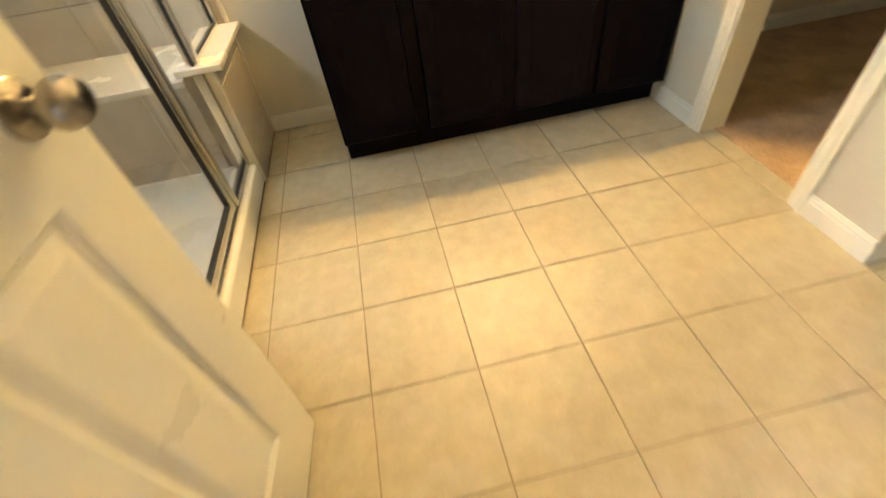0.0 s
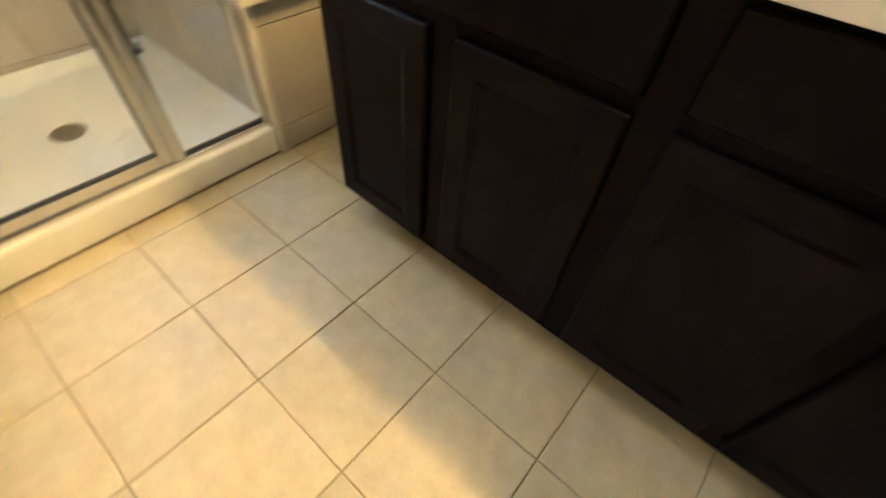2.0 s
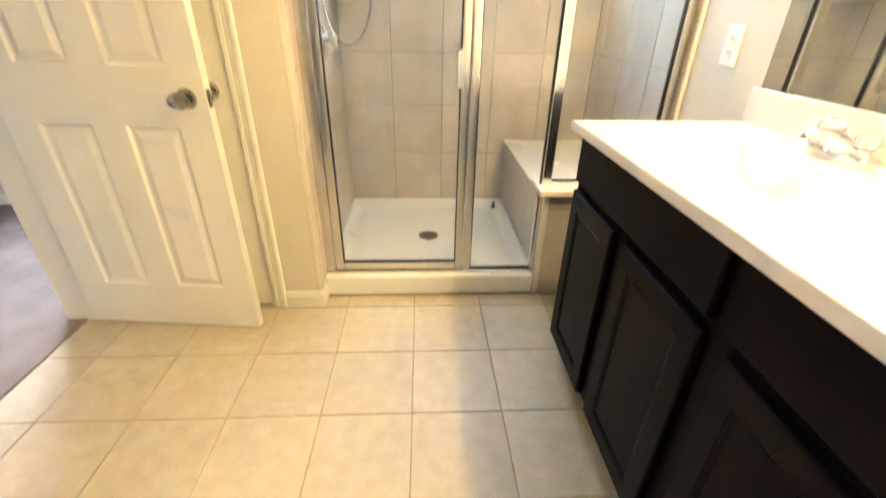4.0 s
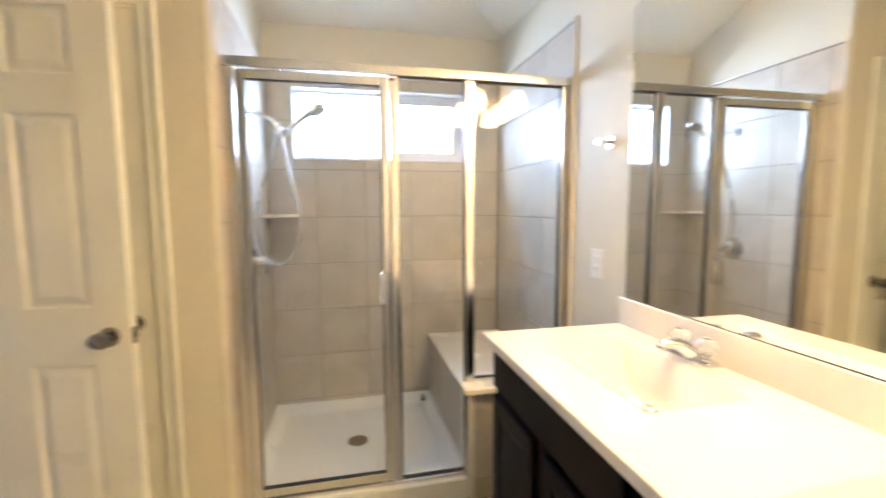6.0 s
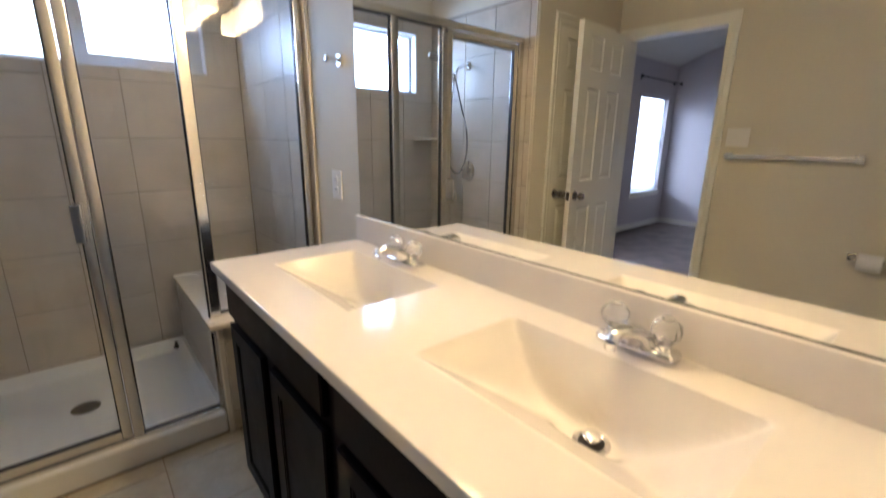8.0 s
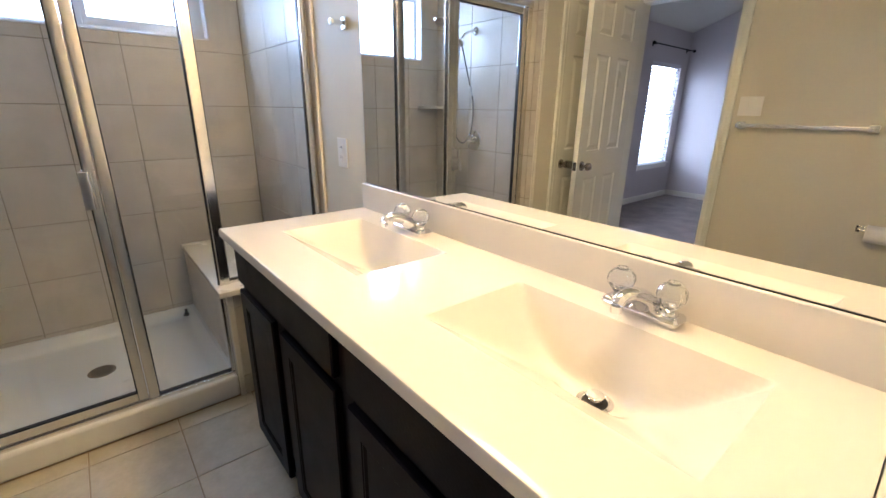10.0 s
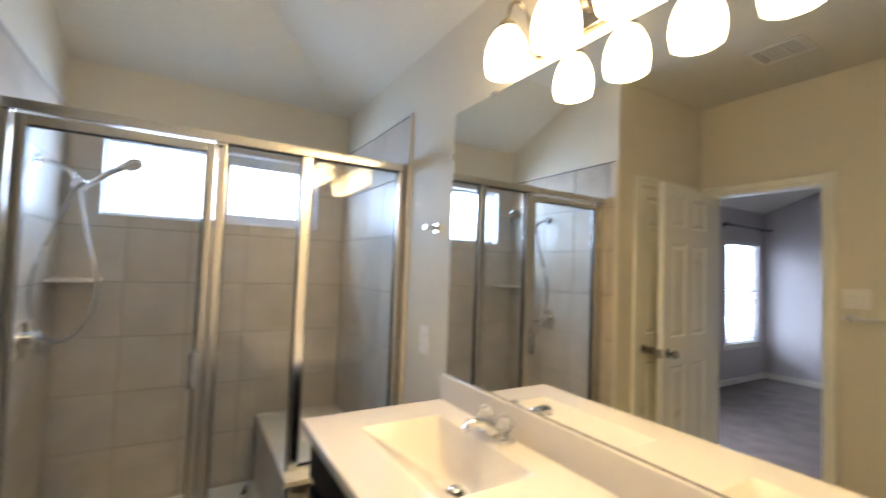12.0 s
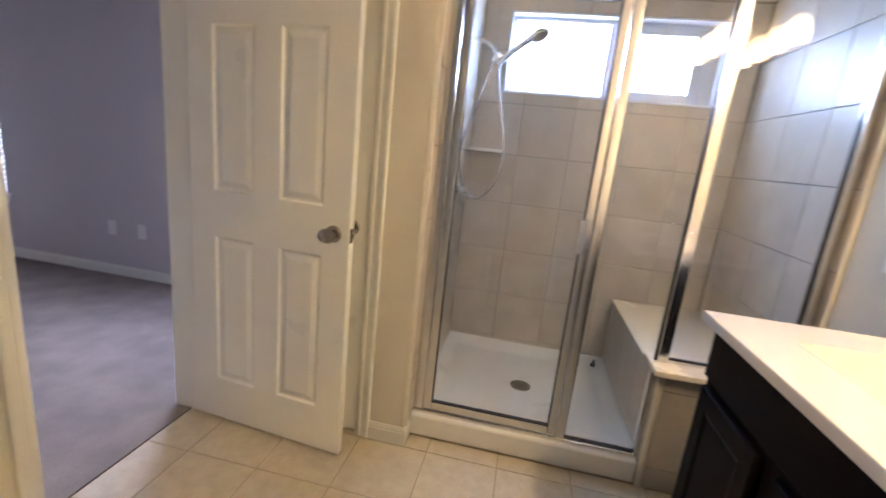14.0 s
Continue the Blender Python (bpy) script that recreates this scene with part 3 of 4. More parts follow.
# ---- mirror, light bar, wall fittings on the vanity wall ----
mir = thing("wall_mirror", (XR, 1.08, 1.0245), "large frameless wall mirror above the vanity backsplash", "mirror")
part("mirror_glass", boxes(((XR - 0.006, YS + 0.006, 1.0245), (XR - 0.0005, 1.846, 2.076), 0.0008, 1)), M_MIRROR, mir)
# thin dark strip along the mirror's lower edge
part("bottom_strip", boxes(((XR - 0.0085, YS + 0.006, 1.0242), (XR - 0.0062, 1.846, 1.0265))), M_BRONZE, mir, "thin dark strip under the mirror")
for y, z, dy, dz in ((1.586, 2.076, 0.022, 0.012), (1.856, 1.90, 0.010, 0.026), (0.70, 2.076, 0.022, 0.012)):
    part("mirror_clip", boxes(((XR - 0.012, y - dy / 2, z - dz / 2), (XR - 0.0002, y + dy / 2, z + dz / 2), 0.002)), M_CRYSTAL, mir, "clear plastic mirror clip")

LY = (1.347, 1.149, 0.950, 0.752)
LX = 1.234
bar = thing("vanity_light", (XR, 1.05, 2.15), "four-lamp satin nickel vanity light with lit bell shades", "light fixture")
part("back_plate", boxes(((XR - 0.024, 0.74, 2.105), (XR - 0.0005, 1.36, 2.195), 0.008, 3)), M_NICKEL, bar, smooth=True)
for y in LY:
    a = part("arm", tube([(XR - 0.02, y, 2.150), (XR - 0.045, y, 2.168), (XR - 0.068, y, 2.222), (XR - 0.100, y, 2.250), (LX + 0.016, y, 2.238), (LX, y, 2.185)], 0.0055, 10), M_NICKEL, bar, "curved nickel arm", smooth=True)
    part("socket_cap", lathe([(0.028, 0.0), (0.030, 0.008), (0.024, 0.022), (0.012, 0.032), (0.007, 0.04), (0.0, 0.041)], (LX, y, 2.150)), M_NICKEL, a, smooth=True)
    part("shade", lathe([(r * 0.96, z * 0.84) for r, z in ((0.0, 0.152), (0.024, 0.150), (0.046, 0.118), (0.0555, 0.088), (0.059, 0.055), (0.058, 0.03), (0.0535, 0.003), (0.056, 0.0), (0.059, 0.002), (0.0635, 0.03), (0.0640, 0.055), (0.060, 0.09), (0.051, 0.122), (0.039, 0.148), (0.028, 0.162), (0.0, 0.163))], (LX, y, 2.019), seg=32), M_SHADE, bar, "frosted white glass bell shade, lit", smooth=True)
    bulb = bpy.data.lights.new("bulb", "POINT")
    bulb.energy, bulb.color, bulb.shadow_soft_size = BULB_POWER, WARM, 0.026
    bo = new("bulb", bulb)
    bo.location = (LX, y, 2.045)


def outlet(name, c, out, label, w=0.083, h=0.122, kind="outlet", decor=True):
    """A wall plate on a wall facing +-x or +-y."""
    o = Vector(out)
    a = Vector((0, 0, 1)).cross(o)
    t = thing(name, c, label, kind)
    m = Matrix((a.to_4d(), (0, 0, 1, 0), o.to_4d(), (0, 0, 0, 1))).transposed()
    m.col[3] = Vector((*c, 1))
    for col in range(3):
        m[3][col] = 0.0

    def put(nm, lo, hi, mat, par, bev=0.0, lab=""):
        bm = boxes((lo, hi, bev))
        bm.transform(m)
        bmesh.ops.recalc_face_normals(bm, faces=bm.faces)
        return part(nm, bm, mat, par, lab)
    plate = put("plate", (-w / 2, -h / 2, 0.0005), (w / 2, h / 2, 0.006), M_PLASTIC, t, 0.0022)
    return t, put, plate


t, put, plate = outlet("electrical_outlet", (XR, 2.043, 1.128), (-1, 0, 0), "white duplex electrical outlet with a plain wall plate")
for zc in (-0.021, 0.021):
    r = part("receptacle", lathe([(0.0165, 0.0), (0.0165, 0.0025), (0.015, 0.0035), (0.0, 0.0035)], (XR - 0.006, 2.043, 1.128 + zc), "-x", 24), M_PLASTIC, t, smooth=True)
    for yo in (-0.006, 0.006):
        # dark slips on the face, coloured as the shaded slots
        part("slot", boxes(((XR - 0.0103, 2.043 + yo - 0.001, 1.128 + zc - 0.002), (XR - 0.0094, 2.043 + yo + 0.001, 1.128 + zc + 0.006))), M_HOLE_SHADE, r)

hk = thing("robe_hook", (XR, 1.964, 1.615), "chrome robe hook on a square wall base", "hook")
part("wall_base", boxes(((XR - 0.012, 1.945, 1.592), (XR - 0.0003, 1.983, 1.638), 0.003)), M_CHROME, hk)
part("peg", boxes(((XR - 0.055, 1.956, 1.608), (XR - 0.012, 1.972, 1.624), 0.003)), M_CHROME, hk)
part("peg_tip", boxes(((XR - 0.066, 1.951, 1.603), (XR - 0.055, 1.977, 1.629), 0.004)), M_CHROME, hk)

# ---- shower ----
TF = 0.009                                    # tile face in front of the wall
pan = thing("shower_pan", (0.39, 2.76, 0), "white acrylic shower pan with a low front threshold", "shower pan")
PX0, PX1, PY0, PY1 = XS + 0.002, 0.884, 2.262, YB - 0.002


def pan_height(x, y):
    e = min(x - PX0, PX1 - x, PY1 - y) / 0.05
    lip = 0.06 * (1 - min(1, max(0, e - 0.35))) ** 2.2 if e < 1.35 else 0
    r = math.hypot(x - 0.387, y - 2.82)
    return 0.042 + lip + 0.012 * min(1, r / 0.5)


bm = bmesh.new()
nx, ny = 54, 50
ys0 = 2.35
grid = [[bm.verts.new((PX0 + (PX1 - PX0) * i / nx, ys0 + (PY1 - ys0) * j / ny, 0)) for j in range(ny + 1)] for i in range(nx + 1)]
for r in grid:
    for v in r:
        v.co.z = pan_height(v.co.x, v.co.y)
for i in range(nx):
    for j in range(ny):
        bm.faces.new((grid[i][j], grid[i + 1][j], grid[i + 1][j + 1], grid[i][j + 1]))
part("pan_floor", bm, M_ACRYLIC, pan, smooth=True)
part("threshold", boxes(((PX0, PY0, 0.0), (PX1, 2.372, 0.108), 0.013, 4)), M_ACRYLIC, pan, smooth=True)
dr = part("drain_cover", lathe([(0.058, -0.012), (0.058, 0.003), (0.055, 0.0045), (0.0, 0.004)], (0.387, 2.82, 0.042), seg=36), M_NICKEL, pan, "round dull metal drain grille", smooth=True)
# dark bars on the solid cover stand for its shaded openings
for k in range(-3, 4):
    w = math.sqrt(0.046 ** 2 - (k * 0.0125) ** 2)
    part("drain_slot", boxes(((0.387 - w, 2.82 + k * 0.0125 - 0.0028, 0.0455), (0.387 + w, 2.82 + k * 0.0125 + 0.0028, 0.0469))), M_HOLE_SHADE, dr)
tagged(part("suction_cup", lathe([(0.021, 0.0), (0.017, 0.004), (0.009, 0.016), (0.006, 0.03), (0.010, 0.036), (0.0, 0.041)], (0.832, 3.205, pan_height(0.832, 3.205) - 0.001), seg=18), M_RUBBER, smooth=True),
       "small dark rubber stopper in the pan corner", "stopper")

bench = thing("shower_bench", (1.13, 2.8, 0), "tiled shower bench with a cream slab seat", "bench")
part("bench_core", boxes(((0.893, 2.372, 0.0), (XR - 0.003, YB - 0.003, 0.487))), M_SHOWERGROUT, bench)
part("seat_slab", boxes(((0.872, 2.372, 0.487), (XR - 0.0095, YB - 0.0095, 0.513), 0.005, 3)), M_SLAB, bench, "cream slab seat", smooth=True)
knee = thing("knee_wall", (1.13, 2.31, 0), "low tiled wall under the fixed glass with a cream cap", "low wall")
part("wall_core", boxes(((0.895, 2.262, 0.0), (XR - 0.001, 2.3715, 0.530))), M_SHOWERGROUT, knee)
part("cap", boxes(((0.850, 2.205, 0.530), (XR - 0.001, 2.380, 0.557), 0.006, 3)), M_SLAB, knee, "cream cap slab", smooth=True)
part("end_trim", boxes(((0.884, 2.250, 0.0), (0.910, 2.290, 0.529), 0.006, 3)), M_SLAB, knee, "cream edge trim", smooth=True)

enc = thing("shower_enclosure", (0.63, YG, 0.108), "framed glass shower enclosure in polished aluminium", "shower enclosure")
GA, GB = YG - 0.024, YG + 0.024
part("header", boxes(((XS + 0.010, GA, 1.914), (XR - 0.010, GB, 1.954), 0.004, 2)), M_ALU, enc, smooth=True)
part("header_lip", boxes(((XS + 0.012, GA - 0.008, 1.914), (XR - 0.012, GA - 0.0003, 1.922), 0.002)), M_ALU, enc)
part("sill_track", boxes(((XS + 0.012, GA, 0.106), (0.884, GB, 0.124), 0.003)), M_ALU, enc, smooth=True)
part("wall_jamb", boxes(((XS + 0.010, GA + 0.004, 0.124), (-0.060, GB - 0.004, 1.914), 0.003)), M_ALU, enc, smooth=True)
part("wall_jamb", boxes(((1.335, GA + 0.004, 0.557), (XR - 0.010, GB - 0.004, 1.914), 0.003)), M_ALU, enc, smooth=True)
part("post", boxes(((0.542, GA + 0.002, 0.124), (0.578, GB - 0.002, 1.914), 0.004)), M_ALU, enc, smooth=True)
part("post", boxes(((0.874, GA + 0.002, 0.557), (0.916, GB - 0.002, 1.914), 0.004)), M_ALU, enc, smooth=True)
part("end_channel", boxes(((0.866, GA + 0.006, 0.124), (0.883, GB - 0.006, 0.530), 0.002)), M_ALU, enc, smooth=True)
part("cap_channel", boxes(((0.916, GA + 0.012, 0.557), (1.335, GB - 0.012, 0.571), 0.002)), M_ALU, enc)
for x0, x1, z0 in ((0.578, 0.874, 0.124), (0.916, 1.335, 0.571)):
    g = part("glass_pane", boxes(((x0 - 0.002, YG - 0.003, z0 - 0.002), (x1 + 0.002, YG + 0.003, 1.916))), M_SHOWERGLASS, enc, "clear fixed glass pane")
    for nm, lo, hi in (("gasket", (x0, YG - 0.007, z0), (x0 + 0.004, YG + 0.007, 1.910)), ("gasket", (x1 - 0.004, YG - 0.007, z0), (x1, YG + 0.007, 1.910)),
                       ("gasket", (x0, YG - 0.007, 1.908), (x1, YG + 0.007, 1.914)), ("gasket", (x0 + 0.004, YG - 0.007, z0), (x1 - 0.004, YG + 0.007, z0 + 0.005))):
        part(nm, boxes((lo, hi)), M_BLACKGASKET, g)
DX0, DX1, DZ0, DZ1 = -0.057, 0.539, 0.130, 1.908
sd = part("shower_door", boxes(((DX0, YG - 0.016, DZ0), (DX0 + 0.036, YG + 0.014, DZ1), 0.004), ((DX1 - 0.034, YG - 0.016, DZ0), (DX1, YG + 0.014, DZ1), 0.004),
                              ((DX0 + 0.036, YG - 0.0155, DZ1 - 0.036), (DX1 - 0.034, YG + 0.0135, DZ1), 0.004), ((DX0 + 0.036, YG - 0.0155, DZ0), (DX1 - 0.034, YG + 0.0135, DZ0 + 0.036), 0.004)),
          M_ALU, enc, "hinged shower door with a polished frame", smooth=True)
part("door_pane", boxes(((DX0 + 0.03, YG - 0.003, DZ0 + 0.03), (DX1 - 0.03, YG + 0.003, DZ1 - 0.03))), M_SHOWERGLASS, sd, "clear glass door pane")
for lo, hi in (((DX0 + 0.036, YG - 0.012, DZ0 + 0.036), (DX0 + 0.0395, YG + 0.007, DZ1 - 0.036)), ((DX1 - 0.0375, YG - 0.012, DZ0 + 0.036), (DX1 - 0.034, YG + 0.007, DZ1 - 0.036)),
               ((DX0 + 0.0395, YG - 0.012, DZ1 - 0.0395), (DX1 - 0.0375, YG + 0.007, DZ1 - 0.036)), ((DX0 + 0.0395, YG - 0.012, DZ0 + 0.036), (DX1 - 0.0375, YG + 0.007, DZ0 + 0.0395))):
    part("door_gasket", boxes((lo, hi)), M_BLACKGASKET, sd)
hd = part("door_handle", boxes(((0.496, YG - 0.022, 0.950), (0.526, YG - 0.0163, 1.095), 0.002), ((0.502, YG - 0.048, 0.962), (0.516, YG - 0.0222, 1.083), 0.003)), M_ALU, sd, "polished pull handle", smooth=True)
part("handle_lip", boxes(((0.486, YG - 0.056, 0.955), (0.518, YG - 0.0484, 1.090), 0.003, 3)), M_CHROME, hd, smooth=True)
part("pivot_block", boxes(((0.545, GA - 0.004, 1.893), (0.562, GA + 0.004, 1.903), 0.001)), M_BLACKGASKET, sd)

sh = thing("corner_shelf", (XS + 0.05, YB - 0.05, 1.31), "cream corner shelf in the shower", "shelf")
bm = bmesh.new()
R = 0.19
pts = [(0, 0)] + [(R * math.cos(a) ** 0.85, R * math.sin(a) ** 0.85) for a in [radians(90 * i / 14) for i in range(15)]]
lo = [bm.verts.new((XS + TF + p, YB - TF - q, 1.312)) for p, q in pts]
hi = [bm.verts.new((XS + TF + p, YB - TF - q, 1.330)) for p, q in pts]
bm.faces.new(lo)
bm.faces.new(list(reversed(hi)))
for i in range(len(pts)):
    bm.faces.new((lo[i], hi[i], hi[(i + 1) % len(pts)], lo[(i + 1) % len(pts)]))
bmesh.ops.recalc_face_normals(bm, faces=bm.faces)
part("shelf_slab", bm, M_SLAB, sh)

hs = thing("hand_shower", (XS + TF, 2.80, 1.84), "chrome hand shower on a wall arm with a long hose", "shower head")
sx = XS + TF
part("wall_flange", lathe([(0.030, 0.0), (0.029, 0.005), (0.016, 0.010), (0.010, 0.012)], (sx, 2.80, 1.842), "x"), M_CHROME, hs, smooth=True)
part("shower_arm", tube([(sx, 2.80, 1.842), (0.0 - 0.06, 2.80, 1.838), (0.0, 2.80, 1.812), (0.030, 2.80, 1.772)], 0.0095, 12), M_CHROME, hs, smooth=True)
part("bracket", lathe([(0.013, -0.026), (0.019, -0.022), (0.021, 0.0), (0.019, 0.022), (0.012, 0.028)], (0.036, 2.80, 1.757), turn=Matrix.Rotation(radians(38), 4, "Y")), M_CHROME, hs, "chrome holder", smooth=True)
part("handle", tube([(0.045, 2.80, 1.725), (0.075, 2.80, 1.760), (0.125, 2.80, 1.805), (0.175, 2.798, 1.843), (0.200, 2.796, 1.862)], [0.011, 0.012, 0.013, 0.015, 0.018], 14), M_CHROME, hs, smooth=True)
part("spray_head", lathe([(0.0, -0.022), (0.016, -0.020), (0.030, -0.010), (0.044, 0.002), (0.046, 0.010), (0.042, 0.015), (0.0, 0.015)], (0.222, 2.795, 1.872), turn=Matrix.Rotation(radians(152), 4, "Y") @ Matrix.Rotation(radians(12), 4, "X"), seg=32), M_CHROME, hs, "round spray head", smooth=True)
part("hose", tube([(0.048, 2.80, 1.722), (0.055, 2.798, 1.66), (0.080, 2.79, 1.53), (0.118, 2.785, 1.38), (0.126, 2.785, 1.27), (0.100, 2.785, 1.165), (0.045, 2.788, 1.085), (-0.015, 2.79, 1.075), (-0.070, 2.79, 1.14), (-0.094, 2.79, 1.27), (-0.080, 2.79, 1.40), (-0.040, 2.795, 1.53), (0.005, 2.80, 1.68), (0.026, 2.80, 1.735)], 0.0058, 10, 10), M_HOSE, hs, "flexible metal hose", smooth=True)
vv = thing("shower_valve", (sx, 2.785, 1.085), "chrome single-handle shower valve on the tile", "valve")
part("escutcheon", lathe([(0.078, 0.0), (0.076, 0.005), (0.060, 0.011), (0.030, 0.016), (0.0, 0.016)], (sx, 2.785, 1.085), "x", 36), M_CHROME, vv, smooth=True)
part("valve_knob", lathe([(0.022, 0.0), (0.026, 0.012), (0.029, 0.026), (0.026, 0.040), (0.016, 0.045), (0.0, 0.046)], (sx + 0.016, 2.785, 1.098), "x", 20), M_CHROME, vv, smooth=True)
part("lever", tube([(sx + 0.045, 2.785, 1.098), (sx + 0.052, 2.785, 1.075), (sx + 0.055, 2.785, 1.03)], [0.009, 0.008, 0.007], 10), M_CHROME, vv, smooth=True)

win = thing("window_1", (0.62, YB + 0.1, WINZ0), "white vinyl sliding window high in the shower wall", "window", kind="structure")
part("window_frame", boxes(((WINX0, YB + 0.06, WINZ0), (WINX0 + 0.018, YB + 0.12, WINZ1), 0.003), ((1.118, YB + 0.06, WINZ0), (WINX1, YB + 0.12, WINZ1), 0.003),
                           ((WINX0 + 0.018, YB + 0.0605, WINZ0), (1.118, YB + 0.1195, WINZ0 + 0.018), 0.003), ((WINX0 + 0.018, YB + 0.0605, WINZ1 - 0.020), (1.118, YB + 0.1195, WINZ1), 0.003)), M_VINYL, win)
part("meeting_stile", boxes(((0.603, YB + 0.062, WINZ0 + 0.018), (0.642, YB + 0.118, WINZ1 - 0.020), 0.003)), M_VINYL, win)
part("sash", boxes(((0.642, YB + 0.066, WINZ0 + 0.018), (0.664, YB + 0.112, WINZ1 - 0.020), 0.002), ((1.066, YB + 0.066, WINZ0 + 0.018), (1.118, YB + 0.112, WINZ1 - 0.020), 0.002),
                   ((0.664, YB + 0.0665, WINZ0 + 0.018), (1.066, YB + 0.1115, WINZ0 + 0.058), 0.002), ((0.664, YB + 0.0665, WINZ1 - 0.060), (1.066, YB + 0.1115, WINZ1 - 0.020), 0.002)), M_VINYL, win, "white sliding sash")
for x0, x1 in ((WINX0 + 0.012, 0.608), (0.658, 1.072)):
    part("pane", boxes(((x0, YB + 0.09, WINZ0 + 0.012), (x1, YB + 0.094, WINZ1 - 0.015))), M_GLASS, win)
part("reveal_lining", boxes(((WINX0 - 0.008, YB - TF, WINZ0 - 0.010), (WINX1 + 0.008, YB + 0.06, WINZ0 + 0.001), 0.003), ((WINX0 - 0.008, YB - TF, WINZ1 - 0.001), (WINX1 + 0.008, YB + 0.06, WINZ1 + 0.010), 0.003),
                            ((WINX0 - 0.008, YB - TF, WINZ0 + 0.0012), (WINX0 + 0.001, YB + 0.06, WINZ1 - 0.0012), 0.002), ((WINX1 - 0.001, YB - TF, WINZ0 + 0.0012), (WINX1 + 0.008, YB + 0.06, WINZ1 - 0.0012), 0.002)), M_VINYL, win, "white recess lining")
setting("backdrop_shower_window", boxes(((WINX0 - 0.5, YB + 0.6, WINZ0 - 0.8), (WINX1 + 0.5, YB + 0.61, WINZ1 + 0.9))), M_DAYLIGHT, "overexposed daylight outside the window", "backdrop")


# ---- panelled doors ----
def door(name, w, m, label, hinge_y, group=""):
    """A moulded six-panel door: hinge foot at the origin, running along x, its face towards -y."""
    h, t = 2.048, 0.035
    st = 0.155 * w
    pw = (w - 3 * st) / 2
    xs = [st, st + pw, 2 * st + pw, 2 * st + 2 * pw]
    zs = [(0.193, 0.846), (1.032, 1.655), (1.768, 1.980)]
    top = thing(name, (0, 0, 0), label, "door", group)
    top.matrix_world = m
    bm = bmesh.new()
    xx = [0, xs[0], xs[1], xs[2], xs[3], w]
    zz = [0, *[z for p in zs for z in p], h]
    panels = []
    for y, flip in ((0.0, False), (t, True)):
        g = [[bm.verts.new((x, y, z)) for z in zz] for x in xx]
        for i in range(5):
            for k in range(7):
                if i in (1, 3) and k in (1, 3, 5):
                    if not flip:
                        panels.append((xx[i], xx[i + 1], zz[k], zz[k + 1]))
                    continue
                f = (g[i][k], g[i + 1][k], g[i + 1][k + 1], g[i][k + 1])
                bm.faces.new(tuple(reversed(f)) if flip else f)
        if not flip:
            g0 = g
        else:
            for i in range(5):
                bm.faces.new((g0[i][0], g[i][0], g[i + 1][0], g0[i + 1][0]))
                bm.faces.new((g0[i][-1], g0[i + 1][-1], g[i + 1][-1], g[i][-1]))
            for k in range(7):
                bm.faces.new((g0[0][k], g0[0][k + 1], g[0][k + 1], g[0][k]))
                bm.faces.new((g0[-1][k], g[-1][k], g[-1][k + 1], g0[-1][k + 1]))
    part("door_leaf", bm, M_DOOR, top, local=True)
    for x0, x1, z0, z1 in panels:
        bm = bmesh.new()
        for y, s in ((0.0, 1), (t, -1)):
            rings = []
            for ins, d in ((0, 0), (0.003, 0.0005), (0.009, 0.0085), (0.013, 0.0100), (0.019, 0.0098), (0.040, 0.0030), (0.043, 0.0026)):
                rings.append([bm.verts.new((a, y + s * d, c)) for a, c in ((x0 + ins, z0 + ins), (x1 - ins, z0 + ins), (x1 - ins, z1 - ins), (x0 + ins, z1 - ins))])
            for a, b_ in zip(rings, rings[1:]):
                for i in range(4):
                    f = (a[i], a[(i + 1) % 4], b_[(i + 1) % 4], b_[i])
                    bm.faces.new(f if s > 0 else tuple(reversed(f)))
            bm.faces.new(rings[-1] if s > 0 else list(reversed(rings[-1])))
        part("door_panel", bm, M_DOOR, top, local=True)
    kx, kz = w - 0.066, 0.936
    for y, ax in ((0.0, "-y"), (t, "y")):
        k = part("door_knob", lathe([(0.010, 0.008), (0.0105, 0.026), (0.016, 0.031), (0.0255, 0.041), (0.0275, 0.050), (0.023, 0.061), (0.012, 0.065), (0.0, 0.066)], (0, 0, 0), ax, 28), M_NICKEL, top, "satin nickel egg-shaped knob", smooth=True, local=True)
        for v in k.data.vertices:
            v.co.x *= 1.3
        k.location = (kx, y, kz)
        part("rose", lathe([(0.033, 0.0), (0.032, 0.005), (0.026, 0.009), (0.0, 0.010)], (0, 0, 0), ax, 32), M_NICKEL, k, smooth=True, local=True)
    lp = part("latch_plate", boxes(((w - 0.0005, 0.006, kz - 0.028), (w + 0.0012, 0.029, kz + 0.028))), M_NICKEL, top, "nickel latch plate", local=True)
    part("latch_bolt", boxes(((w, 0.012, kz - 0.008), (w + 0.010, 0.023, kz + 0.008), 0.002)), M_NICKEL, lp, local=True)
    for z in (0.2, 1.0, 1.82):
        part("hinge", lathe([(0.006, -0.045), (0.006, 0.045)], (-0.004, hinge_y, z), seg=12), M_NICKEL, top, "nickel hinge knuckle", smooth=True, local=True)
    return top


DW = 0.728
ang = -5.4
ca, sa = math.cos(radians(ang)), math.sin(radians(ang))
door("bedroom_door", DW, pose(-0.349 - DW * ca, 2.017 - DW * sa, 0.012, 0, 0, ang), "open white six-panel door at the bedroom doorway", 0.039)
door("linen_closet_door", CX1 - CX0 - 0.042, pose(CX0 + 0.021, YC + 0.006, 0.012), "closed white six-panel linen closet door", -0.004)

